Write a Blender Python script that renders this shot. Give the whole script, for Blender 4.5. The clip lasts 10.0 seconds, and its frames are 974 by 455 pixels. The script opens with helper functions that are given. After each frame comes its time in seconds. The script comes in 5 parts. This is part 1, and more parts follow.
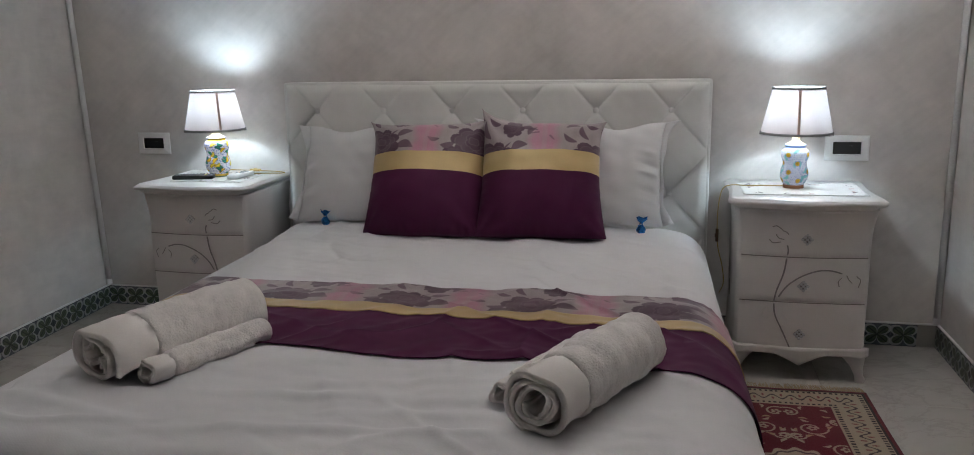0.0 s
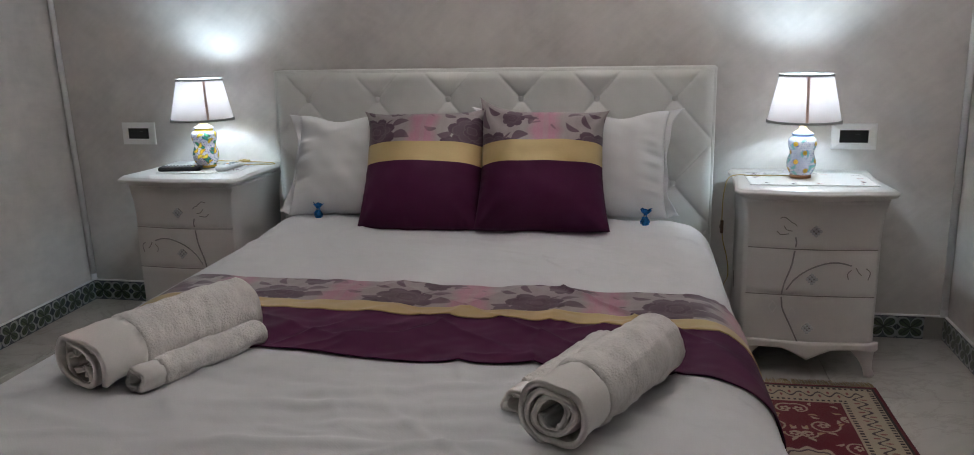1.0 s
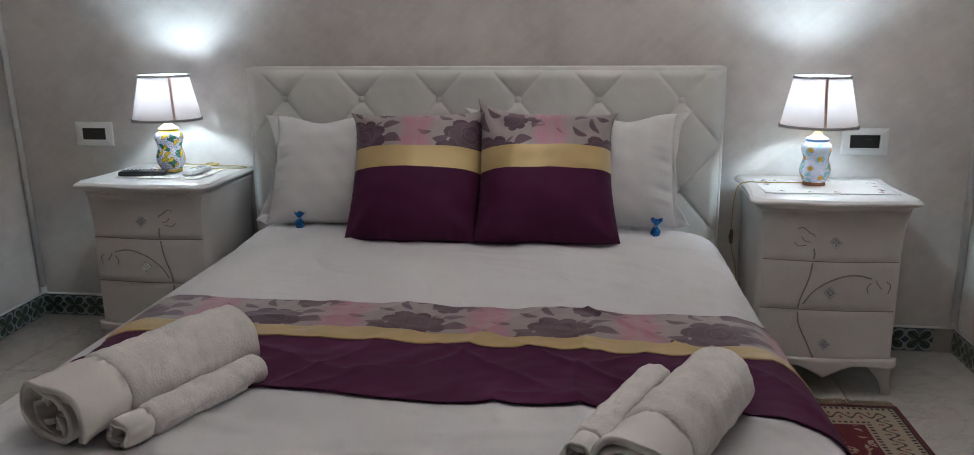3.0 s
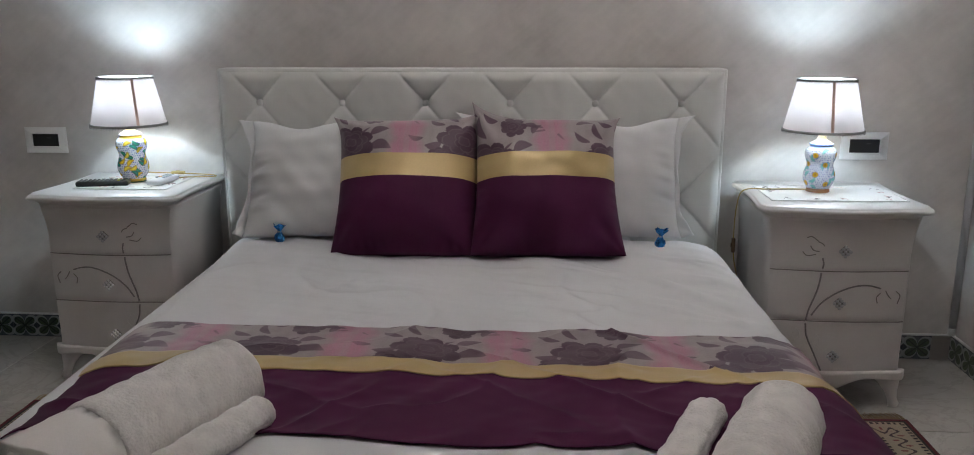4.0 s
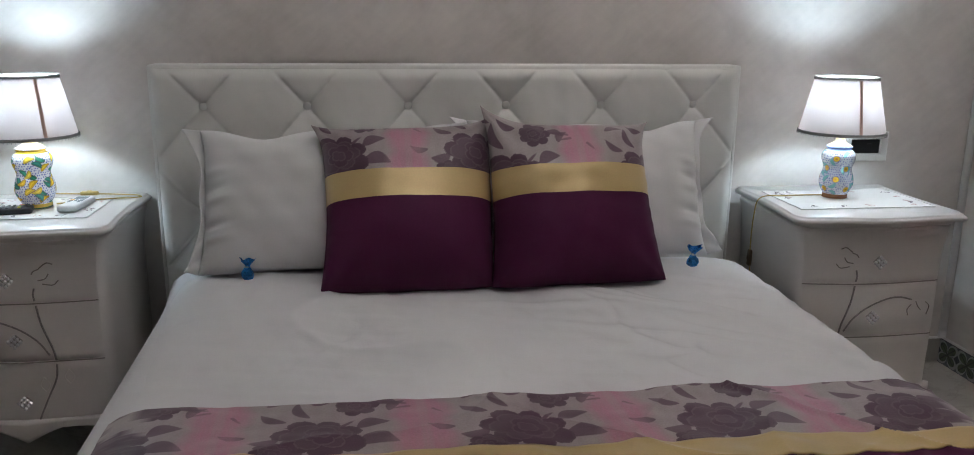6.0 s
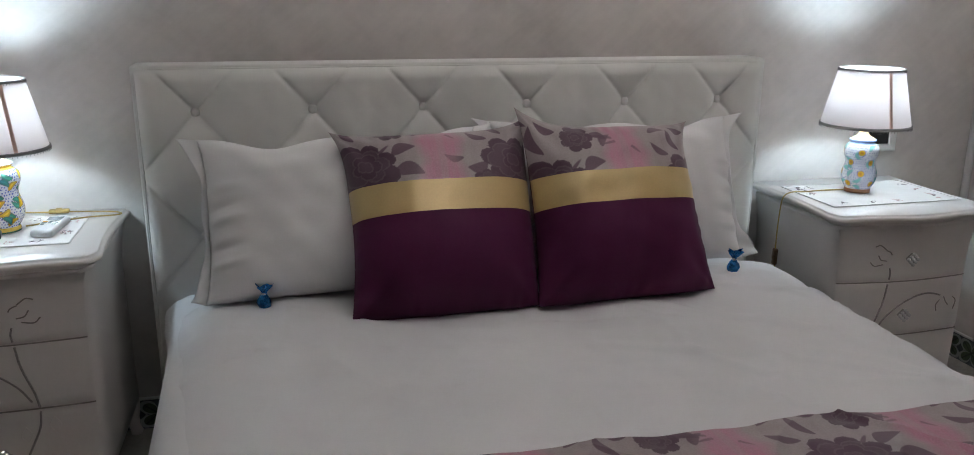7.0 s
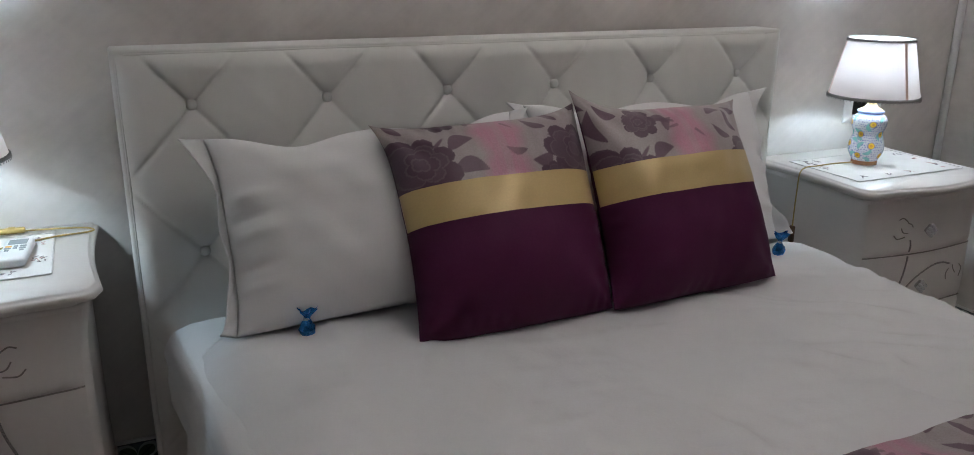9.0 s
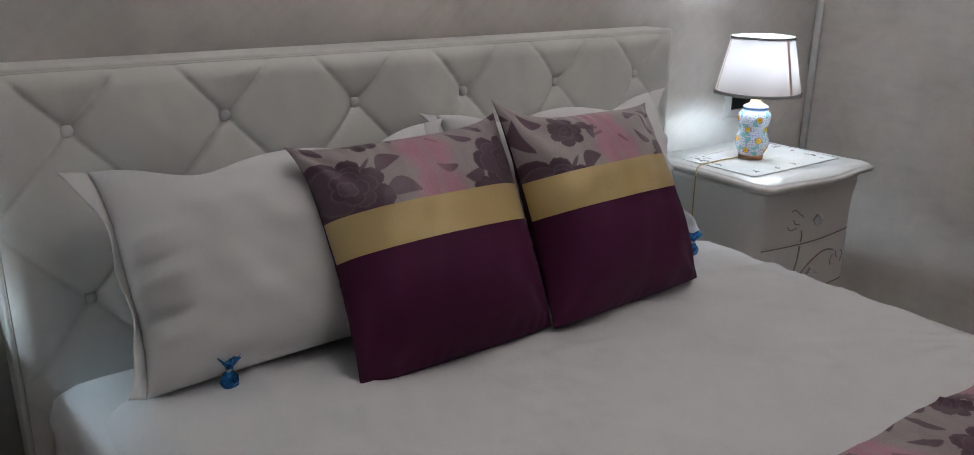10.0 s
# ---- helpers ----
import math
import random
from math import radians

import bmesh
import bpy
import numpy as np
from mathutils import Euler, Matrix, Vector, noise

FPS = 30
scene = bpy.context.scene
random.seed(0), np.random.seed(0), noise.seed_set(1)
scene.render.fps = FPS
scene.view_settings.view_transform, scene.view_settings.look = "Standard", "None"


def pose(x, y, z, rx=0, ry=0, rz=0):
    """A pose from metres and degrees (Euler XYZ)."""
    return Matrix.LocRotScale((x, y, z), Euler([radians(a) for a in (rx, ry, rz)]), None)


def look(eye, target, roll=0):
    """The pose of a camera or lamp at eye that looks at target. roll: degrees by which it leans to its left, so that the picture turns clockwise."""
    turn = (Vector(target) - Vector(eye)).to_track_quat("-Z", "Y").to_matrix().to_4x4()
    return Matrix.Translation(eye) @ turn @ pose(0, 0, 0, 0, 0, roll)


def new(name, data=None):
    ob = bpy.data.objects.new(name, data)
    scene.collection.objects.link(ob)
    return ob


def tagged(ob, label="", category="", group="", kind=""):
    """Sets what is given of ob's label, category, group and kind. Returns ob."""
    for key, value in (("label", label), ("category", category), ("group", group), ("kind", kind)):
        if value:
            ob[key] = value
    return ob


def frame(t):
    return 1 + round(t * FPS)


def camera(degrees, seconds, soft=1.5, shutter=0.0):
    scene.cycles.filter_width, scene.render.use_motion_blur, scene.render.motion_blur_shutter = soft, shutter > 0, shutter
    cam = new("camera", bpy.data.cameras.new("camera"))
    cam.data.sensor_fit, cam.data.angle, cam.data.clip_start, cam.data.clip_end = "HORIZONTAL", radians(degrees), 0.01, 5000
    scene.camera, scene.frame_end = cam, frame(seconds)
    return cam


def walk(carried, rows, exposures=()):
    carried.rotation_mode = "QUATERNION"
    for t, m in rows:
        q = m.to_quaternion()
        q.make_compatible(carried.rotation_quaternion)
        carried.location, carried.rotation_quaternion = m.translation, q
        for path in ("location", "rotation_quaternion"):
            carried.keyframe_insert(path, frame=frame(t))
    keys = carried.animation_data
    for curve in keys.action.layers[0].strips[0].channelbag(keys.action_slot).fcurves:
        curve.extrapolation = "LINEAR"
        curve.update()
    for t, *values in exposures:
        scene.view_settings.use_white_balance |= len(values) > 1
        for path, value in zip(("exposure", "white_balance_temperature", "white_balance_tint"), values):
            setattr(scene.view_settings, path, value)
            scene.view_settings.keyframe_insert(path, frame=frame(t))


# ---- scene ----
cam = camera(60.0, 10.0, soft=0.9)
PATH = [
    (0, (0.126, 0.111, 1.219), (-0.303, 2.02, 0.802), -1.0),
    (0.5, (0.096, 0.161, 1.225), (-0.312, 2.072, 0.799), -1.0),
    (1, (0.06, 0.201, 1.22), (-0.337, 2.109, 0.772), -1.1),
    (1.5, (0.028, 0.251, 1.215), (-0.343, 2.162, 0.758), -0.8),
    (2, (-0.021, 0.275, 1.217), (-0.37, 2.19, 0.759), -0.5),
    (2.5, (-0.075, 0.323, 1.216), (-0.393, 2.244, 0.76), -0.4),
    (4, (-0.337, 0.55, 1.222), (-0.483, 2.491, 0.762), -0.1),
    (4.5, (-0.423, 0.62, 1.22), (-0.471, 2.566, 0.759), 0.2),
    (5, (-0.577, 0.741, 1.228), (-0.493, 2.683, 0.758), 0.2),
    (5.5, (-0.711, 0.839, 1.216), (-0.566, 2.777, 0.744), 0.4),
    (7, (-1.122, 1.213, 1.266), (-0.684, 3.089, 0.73), 0.4),
    (7.5, (-1.282, 1.284, 1.27), (-0.791, 3.141, 0.712), 0.2),
    (8, (-1.368, 1.354, 1.267), (-0.84, 3.195, 0.691), 0.3),
    (8.5, (-1.453, 1.483, 1.28), (-0.814, 3.281, 0.682), 0.5),
    (9, (-1.506, 1.589, 1.267), (-0.734, 3.332, 0.662), 0.5),
    (9.5, (-1.555, 1.695, 1.274), (-0.607, 3.347, 0.664), 0.4),
    (10, (-1.616, 1.798, 1.281), (-0.509, 3.346, 0.667), 0.6),
]
# bedside bulbs, an added unseen fill lamp overhead, share passing the lampshades
BULB, UPLIGHT_FILL, SHADE_PASS = 175.0, 66.0, 0.070
walk(cam, [(t, look(eye, target, roll)) for t, eye, target, roll in PATH], exposures=[(0, 0.62), (4.0, 0.60), (7.0, 0.52), (10.0, 0.47)])

# ---- light ----
world = bpy.data.worlds.new("world")
scene.world = world
world.use_nodes = True
wnt = world.node_tree
wnt.nodes.clear()
sky = wnt.nodes.new("ShaderNodeTexSky")
sky.sky_type, sky.sun_disc = "NISHITA", False
sky.sun_elevation, sky.sun_rotation = radians(35), radians(200)
wbg = wnt.nodes.new("ShaderNodeBackground")
wbg.inputs["Strength"].default_value = 0.08
wout = wnt.nodes.new("ShaderNodeOutputWorld")
wnt.links.new(sky.outputs[0], wbg.inputs[0])
wnt.links.new(wbg.outputs[0], wout.inputs[0])

NY_WALL = -2.6


# ---- materials ----
def nodes_of(name):
    m = bpy.data.materials.new(name)
    m.use_nodes = True
    nt = m.node_tree
    return m, nt, nt.nodes["Principled BSDF"]


def link(nt, a, b):
    nt.links.new(a, b)


def math_node(nt, op, a, b=None, c=None):
    n = nt.nodes.new("ShaderNodeMath")
    n.operation = op
    for i, v in enumerate((a, b, c)):
        if v is None:
            continue
        if isinstance(v, (int, float)):
            n.inputs[i].default_value = v
        else:
            nt.links.new(v, n.inputs[i])
    return n.outputs[0]


def mix_col(nt, fac, a, b, blend="MIX"):
    n = nt.nodes.new("ShaderNodeMix")
    n.data_type, n.blend_type = "RGBA", blend
    for i, v in ((0, fac), (6, a), (7, b)):
        if isinstance(v, (int, float)):
            n.inputs[i].default_value = v
        elif isinstance(v, tuple):
            n.inputs[i].default_value = (*v, 1)
        else:
            nt.links.new(v, n.inputs[i])
    return n.outputs[2]


def coords(nt, scale=(1, 1, 1), rot=(0, 0, 0)):
    tc = nt.nodes.new("ShaderNodeTexCoord")
    mp = nt.nodes.new("ShaderNodeMapping")
    mp.inputs["Scale"].default_value = scale
    mp.inputs["Rotation"].default_value = [radians(a) for a in rot]
    nt.links.new(tc.outputs["Object"], mp.inputs[0])
    return mp.outputs[0]


def noise_tex(nt, co, scale, detail=4, rough=0.55, dist=0.0):
    n = nt.nodes.new("ShaderNodeTexNoise")
    n.inputs["Scale"].default_value, n.inputs["Detail"].default_value = scale, detail
    n.inputs["Roughness"].default_value, n.inputs["Distortion"].default_value = rough, dist
    nt.links.new(co, n.inputs["Vector"])
    return n.outputs[0]


def ramp(nt, fac, lo, hi, a=0.0, b=1.0):
    n = nt.nodes.new("ShaderNodeMapRange")
    for i, v in ((1, lo), (2, hi), (3, a), (4, b)):
        n.inputs[i].default_value = v
    nt.links.new(fac, n.inputs[0])
    return n.outputs[0]


def bump(nt, bsdf, height, strength, dist):
    n = nt.nodes.new("ShaderNodeBump")
    n.inputs["Strength"].default_value, n.inputs["Distance"].default_value = strength, dist
    nt.links.new(height, n.inputs["Height"])
    nt.links.new(n.outputs[0], bsdf.inputs["Normal"])


def plain(name, col, rough=0.5, metal=0.0, var=0.06, scale=6.0, grain=120.0, relief=0.15, depth=0.0006, sheen=0.0, spec=0.5):
    """A surface with soft blotches, a fine grain and a slight relief."""
    m, nt, b = nodes_of(name)
    co = coords(nt)
    big, fine = noise_tex(nt, co, scale, 3), noise_tex(nt, co, grain, 3)
    dark = tuple(c * (1 - 2.2 * var) for c in col)
    light = tuple(min(1, c * (1 + 1.2 * var)) for c in col)
    f = math_node(nt, "ADD", math_node(nt, "MULTIPLY", big, 0.7), math_node(nt, "MULTIPLY", fine, 0.3))
    link(nt, mix_col(nt, ramp(nt, f, 0.3, 0.7), dark, light), b.inputs["Base Color"])
    link(nt, ramp(nt, big, 0.3, 0.7, max(0, rough - 0.06), min(1, rough + 0.06)), b.inputs["Roughness"])
    b.inputs["Metallic"].default_value = metal
    b.inputs["Specular IOR Level"].default_value = spec
    b.inputs["Sheen Weight"].default_value = sheen
    b.inputs["Sheen Roughness"].default_value = 0.5
    bump(nt, b, fine, relief, depth)
    return m


def weave(name, col, rough=0.85, sheen=0.15, thread=900.0, var=0.05, relief=0.3, satin=False, wrinkle=0.0):
    """Cloth: two crossing sets of threads, soft blotches and faint creases."""
    m, nt, b = nodes_of(name)
    co = coords(nt)
    sep = nt.nodes.new("ShaderNodeSeparateXYZ")
    nt.links.new(co, sep.inputs[0])
    wa = math_node(nt, "SINE", math_node(nt, "MULTIPLY", sep.outputs[0], thread))
    up = math_node(nt, "ADD", sep.outputs[1], sep.outputs[2])
    wb = math_node(nt, "SINE", math_node(nt, "MULTIPLY", up, thread))
    th = math_node(nt, "MULTIPLY", wa, wb)
    big, fine = noise_tex(nt, co, 5.0, 3), noise_tex(nt, co, 260.0, 2)
    cre = noise_tex(nt, co, 14.0, 4, 0.6, 0.6)
    f = math_node(nt, "ADD", math_node(nt, "MULTIPLY", big, 0.6), math_node(nt, "MULTIPLY", fine, 0.4))
    dark = tuple(c * (1 - 2 * var) for c in col)
    light = tuple(min(1, c * (1 + var)) for c in col)
    link(nt, mix_col(nt, ramp(nt, f, 0.3, 0.7), dark, light), b.inputs["Base Color"])
    b.inputs["Roughness"].default_value = rough
    b.inputs["Sheen Weight"].default_value = sheen
    b.inputs["Specular IOR Level"].default_value = 0.5 if satin else 0.1
    if satin:
        b.inputs["Metallic"].default_value = 0.15
    h = math_node(nt, "ADD", math_node(nt, "MULTIPLY", th, 0.03), math_node(nt, "MULTIPLY", cre, wrinkle))
    h = math_node(nt, "ADD", h, math_node(nt, "MULTIPLY", fine, 0.15))
    bump(nt, b, h, relief, 0.002)
    return m


def patterned(name, rough=0.6, sheen=0.1, relief=0.2, grain=300.0, coat=0.0, spec=0.4):
    """A woven or painted pattern, stored as the colour of the cloth or glaze."""
    m, nt, b = nodes_of(name)
    at = nt.nodes.new("ShaderNodeAttribute")
    at.attribute_name = "dye"
    co = coords(nt)
    fine = noise_tex(nt, co, grain, 3)
    shade = ramp(nt, fine, 0.25, 0.75, 0.86, 1.08)
    link(nt, mix_col(nt, 1.0, at.outputs["Color"], shade, "MULTIPLY"), b.inputs["Base Color"])
    b.inputs["Roughness"].default_value = rough
    b.inputs["Sheen Weight"].default_value = sheen
    b.inputs["Coat Weight"].default_value = coat
    b.inputs["Coat Roughness"].default_value = 0.12
    b.inputs["Specular IOR Level"].default_value = spec
    bump(nt, b, fine, relief, 0.0008)
    return m


def stretched(nt, rot, scale):
    """Turned first and stretched afterwards, for slanting strokes."""
    v = nt.nodes.new("ShaderNodeVectorMath")
    v.operation = "MULTIPLY"
    v.inputs[1].default_value = scale
    nt.links.new(coords(nt, (1, 1, 1), rot), v.inputs[0])
    return v.outputs[0]


def plaster(name, col):
    """Polished lime plaster: clouds, slanting trowel strokes, a soft gloss."""
    m, nt, b = nodes_of(name)
    co = coords(nt)
    cloud = noise_tex(nt, co, 2.2, 5, 0.6, 0.4)
    blot = noise_tex(nt, co, 7.0, 4, 0.6, 0.8)
    stroke = noise_tex(nt, stretched(nt, (0, 38, 0), (7, 9, 48)), 1.0, 4, 0.6)
    stroke2 = noise_tex(nt, stretched(nt, (0, -35, 0), (4, 5, 24)), 1.0, 3, 0.6)
    f = math_node(nt, "ADD", math_node(nt, "MULTIPLY", cloud, 0.5), math_node(nt, "MULTIPLY", blot, 0.25))
    f = math_node(nt, "ADD", f, math_node(nt, "MULTIPLY", stroke, 0.15))
    f = math_node(nt, "ADD", f, math_node(nt, "MULTIPLY", stroke2, 0.10))
    dark = tuple(c * 0.82 for c in col)
    light = tuple(min(1, c * 1.09) for c in col)
    link(nt, mix_col(nt, ramp(nt, f, 0.38, 0.62), dark, light), b.inputs["Base Color"])
    link(nt, ramp(nt, blot, 0.3, 0.7, 0.32, 0.5), b.inputs["Roughness"])
    h = math_node(nt, "ADD", math_node(nt, "MULTIPLY", stroke, 0.35), math_node(nt, "MULTIPLY", blot, 0.65))
    bump(nt, b, h, 0.2, 0.006)
    return m


def marble_tile(name):
    m, nt, b = nodes_of(name)
    co = coords(nt)
    oi = nt.nodes.new("ShaderNodeObjectInfo")
    off = nt.nodes.new("ShaderNodeVectorMath")
    off.operation = "ADD"
    sc = nt.nodes.new("ShaderNodeVectorMath")
    sc.operation = "SCALE"
    sc.inputs[0].default_value = (9, 5, 3)
    nt.links.new(oi.outputs["Random"], sc.inputs["Scale"])
    nt.links.new(co, off.inputs[0])
    nt.links.new(sc.outputs[0], off.inputs[1])
    cloud = noise_tex(nt, off.outputs[0], 2.4, 6, 0.6, 1.2)
    vein = noise_tex(nt, off.outputs[0], 1.6, 8, 0.65, 2.6)
    thin = ramp(nt, math_node(nt, "ABSOLUTE", math_node(nt, "SUBTRACT", vein, 0.5)), 0.0, 0.03, 0.22, 0.0)
    base = mix_col(nt, ramp(nt, cloud, 0.3, 0.7), (0.52, 0.50, 0.46), (0.64, 0.62, 0.58))
    link(nt, mix_col(nt, thin, base, (0.27, 0.23, 0.19)), b.inputs["Base Color"])
    link(nt, ramp(nt, cloud, 0.3, 0.7, 0.10, 0.2), b.inputs["Roughness"])
    return m


def majolica(name):
    """Skirting tile: a flower of four leaves on the diagonals, small lozenges between, dark line work."""
    m, nt, b = nodes_of(name)
    tc = nt.nodes.new("ShaderNodeTexCoord")
    sep = nt.nodes.new("ShaderNodeSeparateXYZ")
    nt.links.new(tc.outputs["Object"], sep.inputs[0])
    x = math_node(nt, "MULTIPLY", sep.outputs[0], 1 / 0.0525)
    z = math_node(nt, "MULTIPLY", math_node(nt, "SUBTRACT", sep.outputs[2], 0.046), 1 / 0.044)
    r = math_node(nt, "SQRT", math_node(nt, "ADD", math_node(nt, "MULTIPLY", x, x), math_node(nt, "MULTIPLY", z, z)))
    th = math_node(nt, "ARCTAN2", z, x)
    leaf = math_node(nt, "MULTIPLY", math_node(nt, "POWER", math_node(nt, "ABSOLUTE", math_node(nt, "SINE", math_node(nt, "MULTIPLY", th, 2.0))), 0.55), 1.16)
    d = math_node(nt, "SUBTRACT", leaf, r)
    inside = ramp(nt, d, 0.10, 0.16)
    rim = ramp(nt, d, -0.13, -0.08)
    ax, az = math_node(nt, "ABSOLUTE", x), math_node(nt, "ABSOLUTE", z)
    diag = math_node(nt, "ABSOLUTE", math_node(nt, "SUBTRACT", ax, az))
    vein = ramp(nt, diag, 0.03, 0.09, 1.0, 0.0)
    loz = math_node(nt, "ADD", math_node(nt, "ABSOLUTE", math_node(nt, "SUBTRACT", ax, 1.0)), math_node(nt, "MULTIPLY", az, 0.8))
    lozm = ramp(nt, loz, 0.30, 0.36, 1.0, 0.0)
    lozl = ramp(nt, loz, 0.40, 0.46, 1.0, 0.0)
    n1 = noise_tex(nt, tc.outputs["Object"], 60, 4)
    ground = mix_col(nt, ramp(nt, n1, 0.3, 0.7), (0.085, 0.10, 0.125), (0.14, 0.16, 0.18))
    c = mix_col(nt, lozl, ground, (0.36, 0.38, 0.36))
    c = mix_col(nt, lozm, c, (0.045, 0.06, 0.075))
    c = mix_col(nt, rim, c, (0.42, 0.45, 0.45))
    leafc = mix_col(nt, ramp(nt, n1, 0.35, 0.65), (0.045, 0.075, 0.055), (0.10, 0.13, 0.075))
    c = mix_col(nt, inside, c, leafc)
    c = mix_col(nt, math_node(nt, "MULTIPLY", inside, vein), c, (0.025, 0.035, 0.03))
    band = ramp(nt, az, 0.97, 1.0)
    c = mix_col(nt, band, c, (0.06, 0.075, 0.11))
    link(nt, c, b.inputs["Base Color"])
    b.inputs["Roughness"].default_value = 0.28
    bump(nt, b, n1, 0.1, 0.001)
    return m


def glow(name, col, strength):
    m = bpy.data.materials.new(name)
    m.use_nodes = True
    nt = m.node_tree
    nt.nodes.clear()
    e = nt.nodes.new("ShaderNodeEmission")
    e.inputs[0].default_value, e.inputs[1].default_value = (*col, 1), strength
    o = nt.nodes.new("ShaderNodeOutputMaterial")
    nt.links.new(e.outputs[0], o.inputs[0])
    return m


def shade_cloth(name, col, through_col):
    """Lampshade cloth that lets light pass."""
    m = bpy.data.materials.new(name)
    m.use_nodes = True
    nt = m.node_tree
    nt.nodes.clear()
    d = nt.nodes.new("ShaderNodeBsdfDiffuse")
    t = nt.nodes.new("ShaderNodeBsdfTranslucent")
    mx = nt.nodes.new("ShaderNodeMixShader")
    o = nt.nodes.new("ShaderNodeOutputMaterial")
    co = coords(nt)
    n = noise_tex(nt, co, 240, 3)
    d.inputs[0].default_value = (*col, 1)
    link(nt, mix_col(nt, ramp(nt, n, 0.3, 0.7), tuple(c * 0.9 for c in through_col), through_col), t.inputs[0])
    mx.inputs[0].default_value = SHADE_PASS
    nt.links.new(d.outputs[0], mx.inputs[1])
    nt.links.new(t.outputs[0], mx.inputs[2])
    nt.links.new(mx.outputs[0], o.inputs[0])
    return m


M_WALL = plaster("polished_plaster", (0.67, 0.635, 0.605))
M_CEIL = plain("ceiling_paint", (0.84, 0.83, 0.81), 0.9)
M_FLOOR = marble_tile("polished_stone_tile")
M_GROUT = plain("grout", (0.42, 0.40, 0.37), 0.9)
M_MAJO = majolica("majolica")
M_PVC = plain("white_pvc", (0.84, 0.84, 0.83), 0.4, var=0.02)
M_LACQ = plain("white_lacquer", (0.76, 0.725, 0.70), 0.33, var=0.025, scale=4, relief=0.05)
M_LEATHER = plain("white_leatherette", (0.74, 0.74, 0.71), 0.42, var=0.03, grain=420, relief=0.12, depth=0.0005)
M_SHEET = weave("white_cotton", (0.73, 0.735, 0.745), 0.9, 0.1, var=0.02, wrinkle=2.0, relief=0.42)
M_PILLOW = weave("white_pillowcase", (0.79, 0.79, 0.79), 0.9, 0.1, var=0.02, wrinkle=0.5, relief=0.22)
M_TERRY = plain("white_terry", (0.83, 0.80, 0.765), 1.0, var=0.06, scale=30, grain=190, relief=0.7, depth=0.004, sheen=0.3, spec=0.1)
M_HEM = weave("terry_flat_hem", (0.83, 0.80, 0.765), 0.95, 0.2, thread=1500, var=0.03, relief=0.3, wrinkle=0.3)
M_PLUM = weave("plum_cloth", (0.084, 0.017, 0.056), 0.6, 0.02, thread=1300, var=0.07, relief=0.15, wrinkle=0.4)
M_GOLD = weave("gold_satin", (0.56, 0.42, 0.19), 0.38, 0.05, thread=1800, var=0.05, relief=0.12, satin=True, wrinkle=0.5)
M_BROC = patterned("floral_brocade", 0.45, 0.15)
M_RUG = patterned("woven_rug", 0.98, 0.2, 0.8, 420, spec=0.1)
M_FRINGE = plain("rug_fringe", (0.42, 0.33, 0.20), 1.0, var=0.1)
M_GLAZE = patterned("painted_glaze", 0.2, 0.0, 0.05, 60, coat=0.6)
M_SHADE = shade_cloth("lampshade_cloth", (0.80, 0.74, 0.70), (0.74, 0.64, 0.63))
M_STRIPE = plain("shade_ribbon", (0.66, 0.44, 0.35), 0.7)
M_BRAID = plain("grey_braid", (0.34, 0.325, 0.31), 0.85, var=0.2, grain=500, relief=0.6)
M_BULB = glow("led_bulb", (0.66, 0.85, 1.0), BULB)
M_CORD = plain("gold_cord", (0.42, 0.30, 0.09), 0.45)
M_BROWN = plain("brown_plastic", (0.10, 0.05, 0.02), 0.35)
M_BLACK = plain("black_plastic", (0.012, 0.012, 0.013), 0.35)
M_KEYS = plain("grey_rubber", (0.10, 0.10, 0.105), 0.6)
M_AC = plain("white_plastic", (0.74, 0.75, 0.76), 0.35, var=0.02)
M_LCD = plain("lcd", (0.30, 0.33, 0.36), 0.15)
M_LINEN = weave("white_linen", (0.76, 0.74, 0.72), 0.9, 0.1, var=0.02)
M_STITCH = plain("embroidery", (0.30, 0.26, 0.27), 0.8)
M_STITCH_P = plain("pink_embroidery", (0.62, 0.42, 0.40), 0.8)
M_GLIT = plain("silver_glitter", (0.42, 0.39, 0.385), 0.45, metal=0.5, var=0.5, scale=700, grain=1200, relief=0.8)
M_LINE = plain("groove_shadow_and_petal_paint", (0.30, 0.27, 0.255), 0.8)
# glow of the added overhead fill, no lamp seen in the room
M_FILL_GLOW = glow("added_fill_glow", (1.0, 0.925, 0.93), UPLIGHT_FILL)
M_CRYS = plain("crystal", (0.85, 0.85, 0.87), 0.06, metal=0.3, var=0.1)
M_CHROME = plain("chrome", (0.5, 0.5, 0.5), 0.15, metal=1.0)
M_FOIL = plain("blue_foil", (0.03, 0.22, 0.58), 0.26, metal=0.9, var=0.25, scale=60, grain=220, relief=0.6, depth=0.003)
M_FOILS = plain("silver_foil", (0.6, 0.65, 0.7), 0.2, metal=0.95, grain=220, relief=0.6)
M_BRASS = plain("gilt_collar", (0.70, 0.50, 0.26), 0.5)


# ---- mesh helpers ----
def place(ob, parent=None, label=""):
    if parent is not None:
        ob.parent = parent
        ob.matrix_parent_inverse = Matrix.Identity(4)
    if label:
        ob["label"] = label
    return ob


